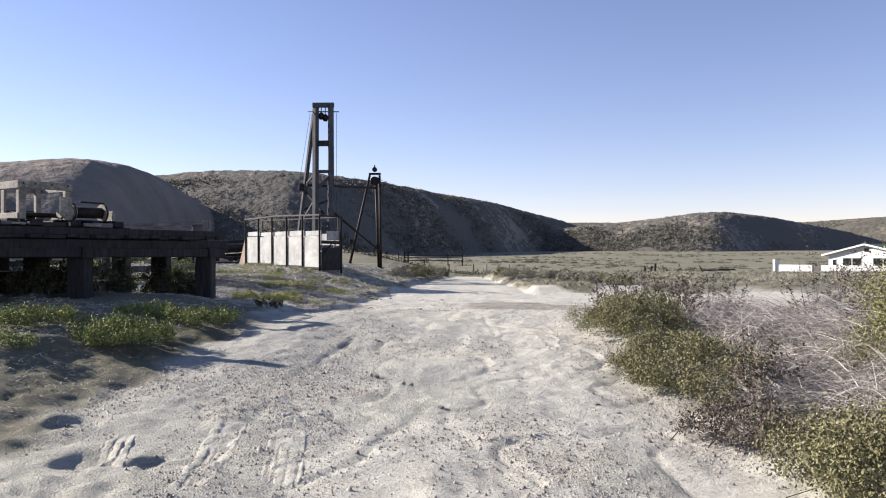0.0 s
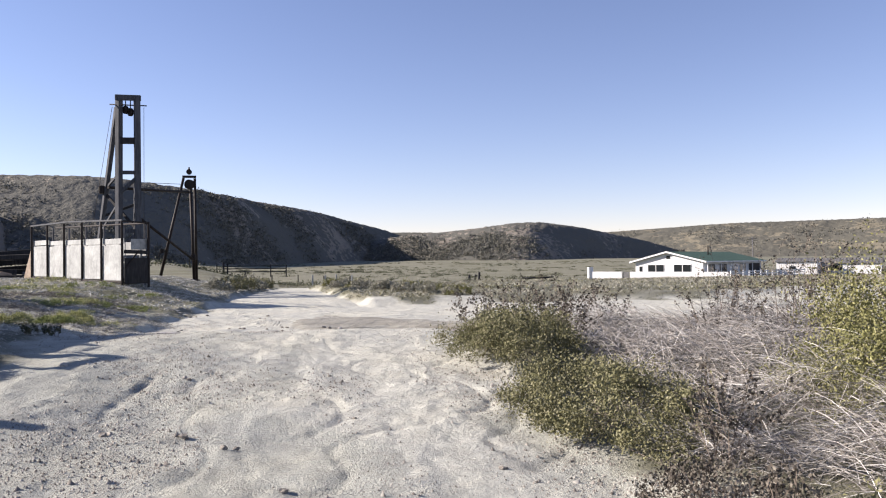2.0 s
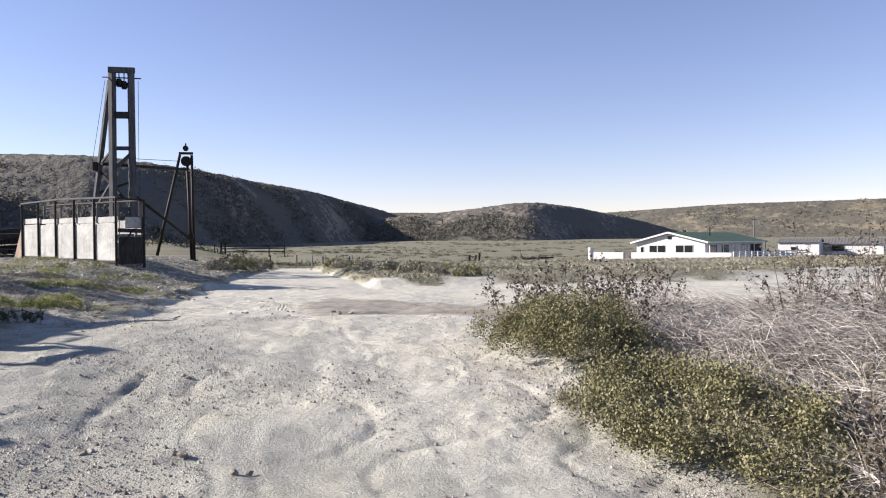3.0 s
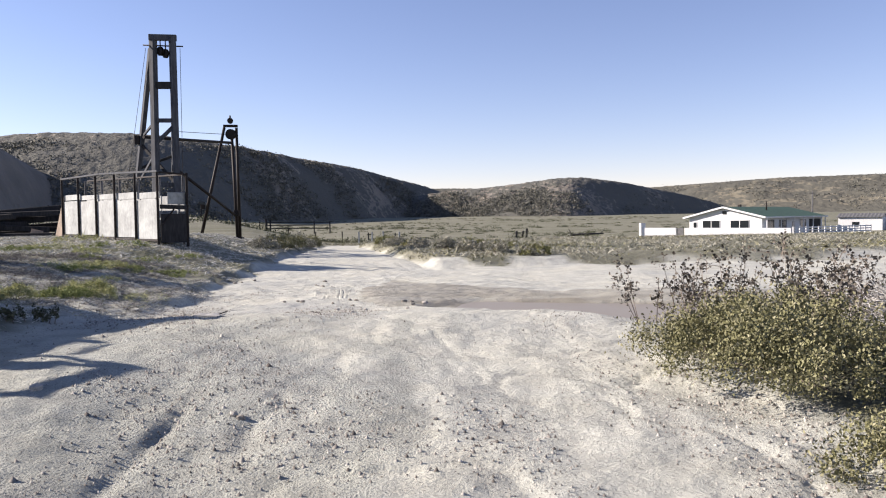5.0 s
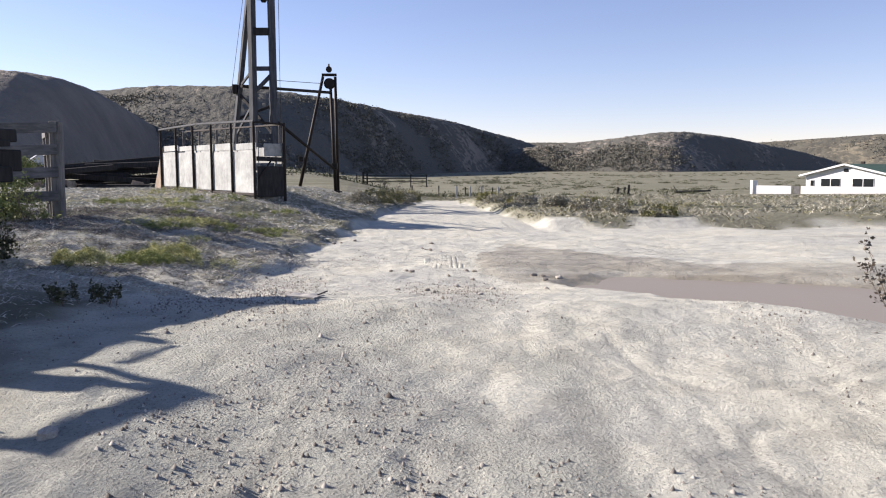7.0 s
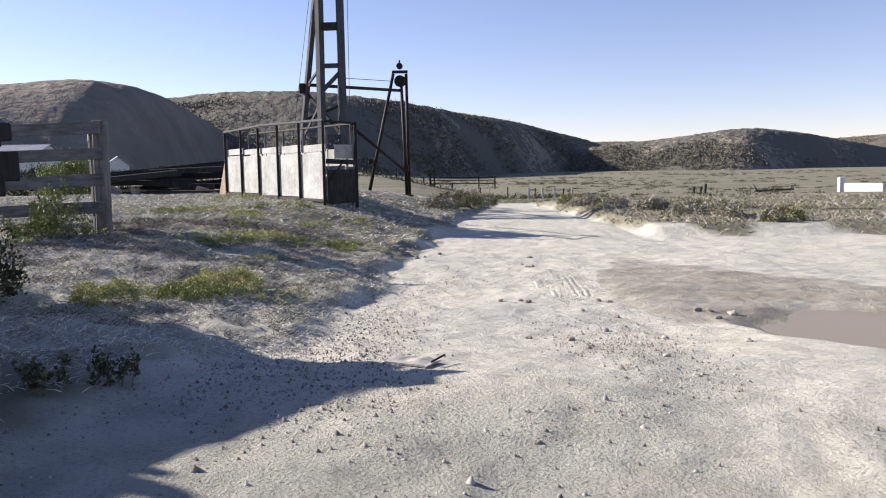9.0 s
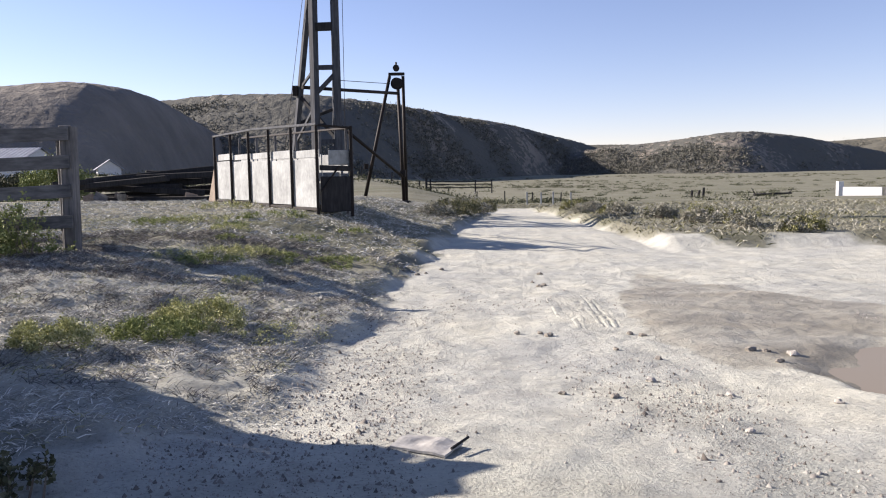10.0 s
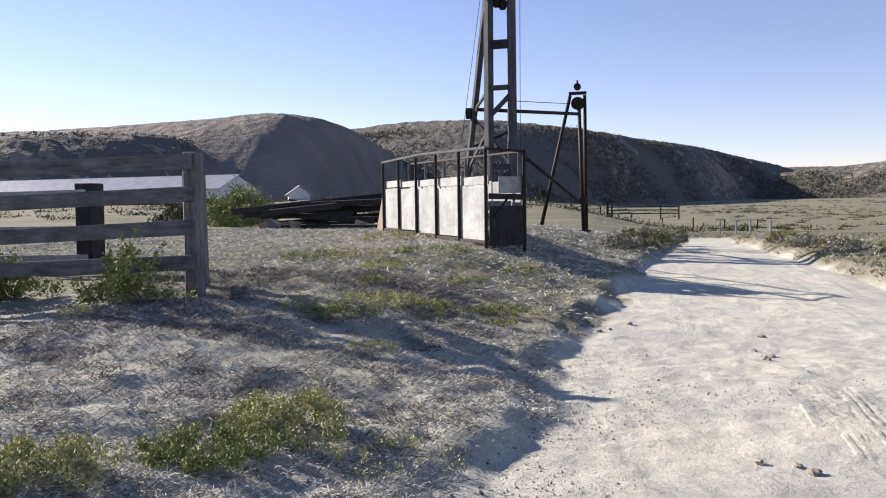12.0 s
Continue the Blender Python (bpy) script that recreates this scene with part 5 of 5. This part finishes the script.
for k in range(16):
    u = k / 15
    x, y = 3.3 + 3.6 * u + 0.4 * math.sin(k * 2.3), 47 - 15.0 * u ** 0.8 + 0.5 * math.sin(k * 1.7)
    shrub("verge_tuft", (x + 0.3, y), (0.55, 0.5, 0.34), 1500, 0.06, M_LIME if k % 3 == 0 else M_DRY, "straw-coloured tuft on the eroded verge", 190 + k, 20, 30, group="tufts on the verge")


def turf(name, x, y, h, w, mat, label, seed, lay=0.9):
    r = np.random.default_rng(seed)
    n = len(x)
    z = land(x, y)
    a = r.uniform(0, 2 * math.pi, n)
    d = np.stack([np.cos(a) * lay, np.sin(a) * lay, r.uniform(0.25, 1.0, n)], 1)
    d /= np.linalg.norm(d, axis=1)[:, None]
    ob = strands(name, np.stack([x, y, z - 0.004], 1), d, h, w, mat, 0.35, None, seed, 2)
    return tagged(ob, label, "grass", kind="stuff")


def build_turf():
    r = np.random.default_rng(61)

    def scatter(n, x0, x1, y0, y1, dense=0.35, seed=3, scale=1.3):
        x, y = r.uniform(x0, x1, n), r.uniform(y0, y1, n)
        keep = (green_cover(x, y) > 0.45 + 0.3 * r.random(n)) & (fractal(x * scale, y * scale, seed, 3) + r.normal(size=n) * 0.3 > -dense)
        return x[keep], y[keep]
    x, y = scatter(165000, -8, -2.0, 15.5, 25, 0.30, 3, 2.2)
    turf("dry_turf", x, y, r.uniform(0.025, 0.10, len(x)) * (1 + 0.5 * fractal(x * 2.5, y * 2.5, 6, 2)), r.uniform(0.0018, 0.0044, len(x)), M_TURF, "short trampled dry grass on the bank", 62)
    # tufts of dead weeds, thickest along the fence
    cx, cy = scatter(3000, -9, -2.4, 16.8, 27, 0.0, 12, 1.0)
    thick = r.random(len(cx)) < 0.35 + 0.65 * smooth(19.5, 21.0, cy) * smooth(-3.6, -5.0, cx)
    cx, cy = cx[thick], cy[thick]
    k = 52
    wide = np.repeat(r.uniform(0.04, 0.13, len(cx)), k)
    x = np.repeat(cx, k) + r.normal(size=len(cx) * k) * wide
    y = np.repeat(cy, k) + r.normal(size=len(cx) * k) * wide
    turf("dead_weed_tufts", x, y, r.uniform(0.5, 1.5, len(x)) * wide * 1.15 + 0.01, r.uniform(0.0015, 0.004, len(x)), M_DEADWEED, "low grey-brown tufts of dead weeds", 69, 0.7)
    x, y = scatter(80000, -18, 0.5, 26, 52, 0.5, 4)
    turf("dry_turf", x, y, r.uniform(0.07, 0.2, len(x)), np.full(len(x), 0.008), M_TURF, "short dry grass round the chute", 63)
    x, y = scatter(26000, -10, -3.0, 7, 16, -0.05, 5)
    turf("dry_turf", x, y, r.uniform(0.04, 0.12, len(x)), np.full(len(x), 0.003), M_TURF, "sparse dry grass under the platform", 64)
    x, y = scatter(60000, -11, -2.2, 15.5, 32, -0.32, 6, 1.5)
    turf("green_turf", x, y, r.uniform(0.04, 0.12, len(x)), np.full(len(x), 0.004), M_SPROUT, "green grass sprouting in the dry turf", 65)
    x, y = scatter(60000, 1, 45, 30, 75, 0.2, 7, 0.35)
    turf("field_grass", x, y, r.uniform(0.12, 0.34, len(x)), np.full(len(x), 0.012), M_DRY, "dry field grass beyond the track", 66, 0.6)
    x, y = scatter(60000, 1, 60, 30, 90, -0.05, 8, 0.2)
    turf("field_grass", x, y, r.uniform(0.10, 0.25, len(x)), np.full(len(x), 0.02), M_OLIVE, "greener field grass beyond the track", 67, 0.6)
    # low scrub scattered over the plain
    n = 3200
    x, y = r.uniform(-110, 190, n), 78 + 370 * r.random(n) ** 1.3
    keep = fractal(x * 0.03, y * 0.06, 9, 3) + r.normal(size=n) * 0.25 > 0.0
    x, y = x[keep], y[keep]
    house = (x > 50) & (x < 150) & (y > 100) & (y < 150)
    x, y = x[~house], y[~house]
    k = 70
    s = r.uniform(0.3, 1.0, len(x))
    pts = np.stack([x, y, land(x, y)], 1)[:, None, :] + r.normal(size=(len(x), k, 3)) * (s[:, None, None] * np.array([0.9, 0.7, 0.33]))
    pts = pts.reshape(-1, 3)
    pts[:, 2] = np.maximum(pts[:, 2], land(pts[:, 0], pts[:, 1]))
    ob = leaf_cloud("plain_scrub", pts, 0.20, M_SCRUB, None, 68, 0.4, 0.7)
    tagged(ob, "low dark scrub scattered over the plain", "scrub", kind="stuff")


build_turf()


# ---- stones and litter ----
def rock(at, size, mat, label, seed, group="stones on the track", flat=0.6, name="stone"):
    r = random.Random(seed)
    bm = bmesh.new()
    bmesh.ops.create_icosphere(bm, subdivisions=2, radius=1)
    o = Vector((r.uniform(0, 50), r.uniform(0, 50), 0))
    for v in bm.verts:
        v.co *= 1 + 0.55 * noise.noise(v.co * 1.5 + o) + 0.30 * noise.noise(v.co * 3.2 + o)
        v.co = Vector((v.co.x * size * r.uniform(0.97, 1.03), v.co.y * size * 0.8, v.co.z * size * flat))
    ob = part(name, bm, mat)
    ob.matrix_world = pose(at[0], at[1], ground_at(*at) + size * flat * 0.35, 0, 0, r.uniform(0, 360))
    return tagged(ob, label, "stone", group)


for k, (x, y, sz, pale) in enumerate(((1.62, 8.04, 0.05, 0), (-0.74, 9.46, 0.07, 0), (-0.80, 9.50, 0.05, 0), (-1.41, 9.62, 0.06, 0), (-1.36, 9.66, 0.05, 1), (-0.39, 8.94, 0.06, 0), (-0.30, 8.98, 0.05, 0),
                                     (0.72, 9.67, 0.035, 0), (-0.93, 11.5, 0.055, 1), (-0.88, 11.45, 0.05, 0), (0.63, 11.41, 0.035, 0), (0.34, 11.24, 0.03, 0), (-2.28, 12.05, 0.085, 1), (-0.96, 14.27, 0.03, 0),
                                     (0.35, 17.33, 0.06, 1), (-0.03, 17.92, 0.07, 1), (0.1, 16.3, 0.05, 1), (-0.20, 24.36, 0.09, 0), (-0.1, 24.6, 0.08, 0), (-0.25, 25.0, 0.07, 0), (-0.05, 19.1, 0.05, 0),
                                     (0.25, 18.8, 0.06, 0), (-2.2, 26.0, 0.08, 0), (-2.05, 26.2, 0.06, 0), (0.9, 17.0, 0.05, 1), (-0.6, 6.2, 0.04, 0), (-1.9, 8.2, 0.04, 0), (0.3, 6.6, 0.03, 1), (0.05, 7.8, 0.05, 0), (-0.55, 19.99, 0.08, 0), (-0.62, 20.1, 0.05, 0), (-0.85, 20.15, 0.06, 0), (1.10, 19.0, 0.09, 0), (1.22, 18.95, 0.06, 0), (1.43, 18.92, 0.09, 1), (1.19, 18.6, 0.06, 0), (-0.73, 17.5, 0.05, 0), (-0.4, 17.38, 0.06, 0), (0.27, 20.02, 0.06, 0), (0.38, 19.93, 0.07, 0), (-0.02, 26.0, 0.08, 0), (-1.78, 26.8, 0.08, 0))):
    rock((x, y), sz * 0.62, M_STONE if pale else M_CLOD, "pale flat stone lying on the sandy track" if pale else "dark clod of dried mud on the track", 300 + k)


def build_pebbles():
    r = np.random.default_rng(71)
    n = 260000
    x, y = r.uniform(-5, 3.2, n), 3.2 + 22 * r.random(n) ** 1.2
    f = fractal(x * 0.8, y * 0.45, 91, 3)
    stripe = np.exp(-((x + 1.9) / 1.0) ** 2) + 0.8 * np.exp(-((x - 0.9) / 0.45) ** 2) * smooth(13, 10, y)
    keep = (f + 0.8 * stripe + r.normal(size=n) * 0.3 > 0.5) & (green_cover(x, y) < 0.6) & (r.random(n) > smooth(17, 25, y))
    x, y = x[keep], y[keep]
    n = len(x)
    s = 0.0035 + 0.012 * r.random(n) ** 5 + 0.018 * r.random(n) ** 150
    base = np.array([(1, 0, -0.5), (0, 1, -0.5), (-1, 0, -0.5), (0, -1, -0.5), (0, 0, 0.9)], float)
    jit = base[None] * r.uniform(0.65, 1.3, (n, 5, 3)) + r.normal(size=(n, 5, 3)) * 0.16
    a = r.uniform(0, 6.28, n)
    ca, sa = np.cos(a)[:, None], np.sin(a)[:, None]
    jx, jy = jit[..., 0] * ca - jit[..., 1] * sa, jit[..., 0] * sa + jit[..., 1] * ca
    v = np.stack([x[:, None] + jx * s[:, None], y[:, None] + jy * s[:, None], (land(x, y) + s * 0.3)[:, None] + jit[..., 2] * s[:, None]], -1)
    tri = np.array([(0, 1, 4), (1, 2, 4), (2, 3, 4), (3, 0, 4)])
    f = (np.arange(n) * 5)[:, None, None] + tri[None]
    m = leaf_material("pebble_mix", [(0.0, (0.12, 0.105, 0.09)), (0.6, (0.29, 0.265, 0.23)), (1.0, (0.50, 0.47, 0.41))], 0.95)
    ob = mesh_np("pebbles", v.reshape(-1, 3), f.reshape(-1, 3), m)
    tagged(ob, "loose gravel and crumbs of dried mud", "gravel", kind="stuff")


build_pebbles()


def build_sack():
    t = thing("paper_sack", (-1.60, 15.95, ground_at(-1.6, 15.95)), -25, "flattened grey paper sack with a stick", "sack")
    bm = bmesh.new()
    bmesh.ops.create_grid(bm, x_segments=14, y_segments=8, size=0.5)
    for v in bm.verts:
        v.co.x *= 0.30
        v.co.y *= 0.20
        v.co.z = 0.012 + 0.016 * noise.noise(v.co * 11) + 0.012 * (1 - abs(v.co.y) * 7)
    ob = part("sack", bm, M_BAG, t)
    ob.modifiers.new("thick", "SOLIDIFY").thickness = 0.012
    part("stick", pipe((0.16, -0.05, 0.03), (0.19, 0.08, 0.05), 0.007), M_DARK, t, "dark broken stick")


build_sack()
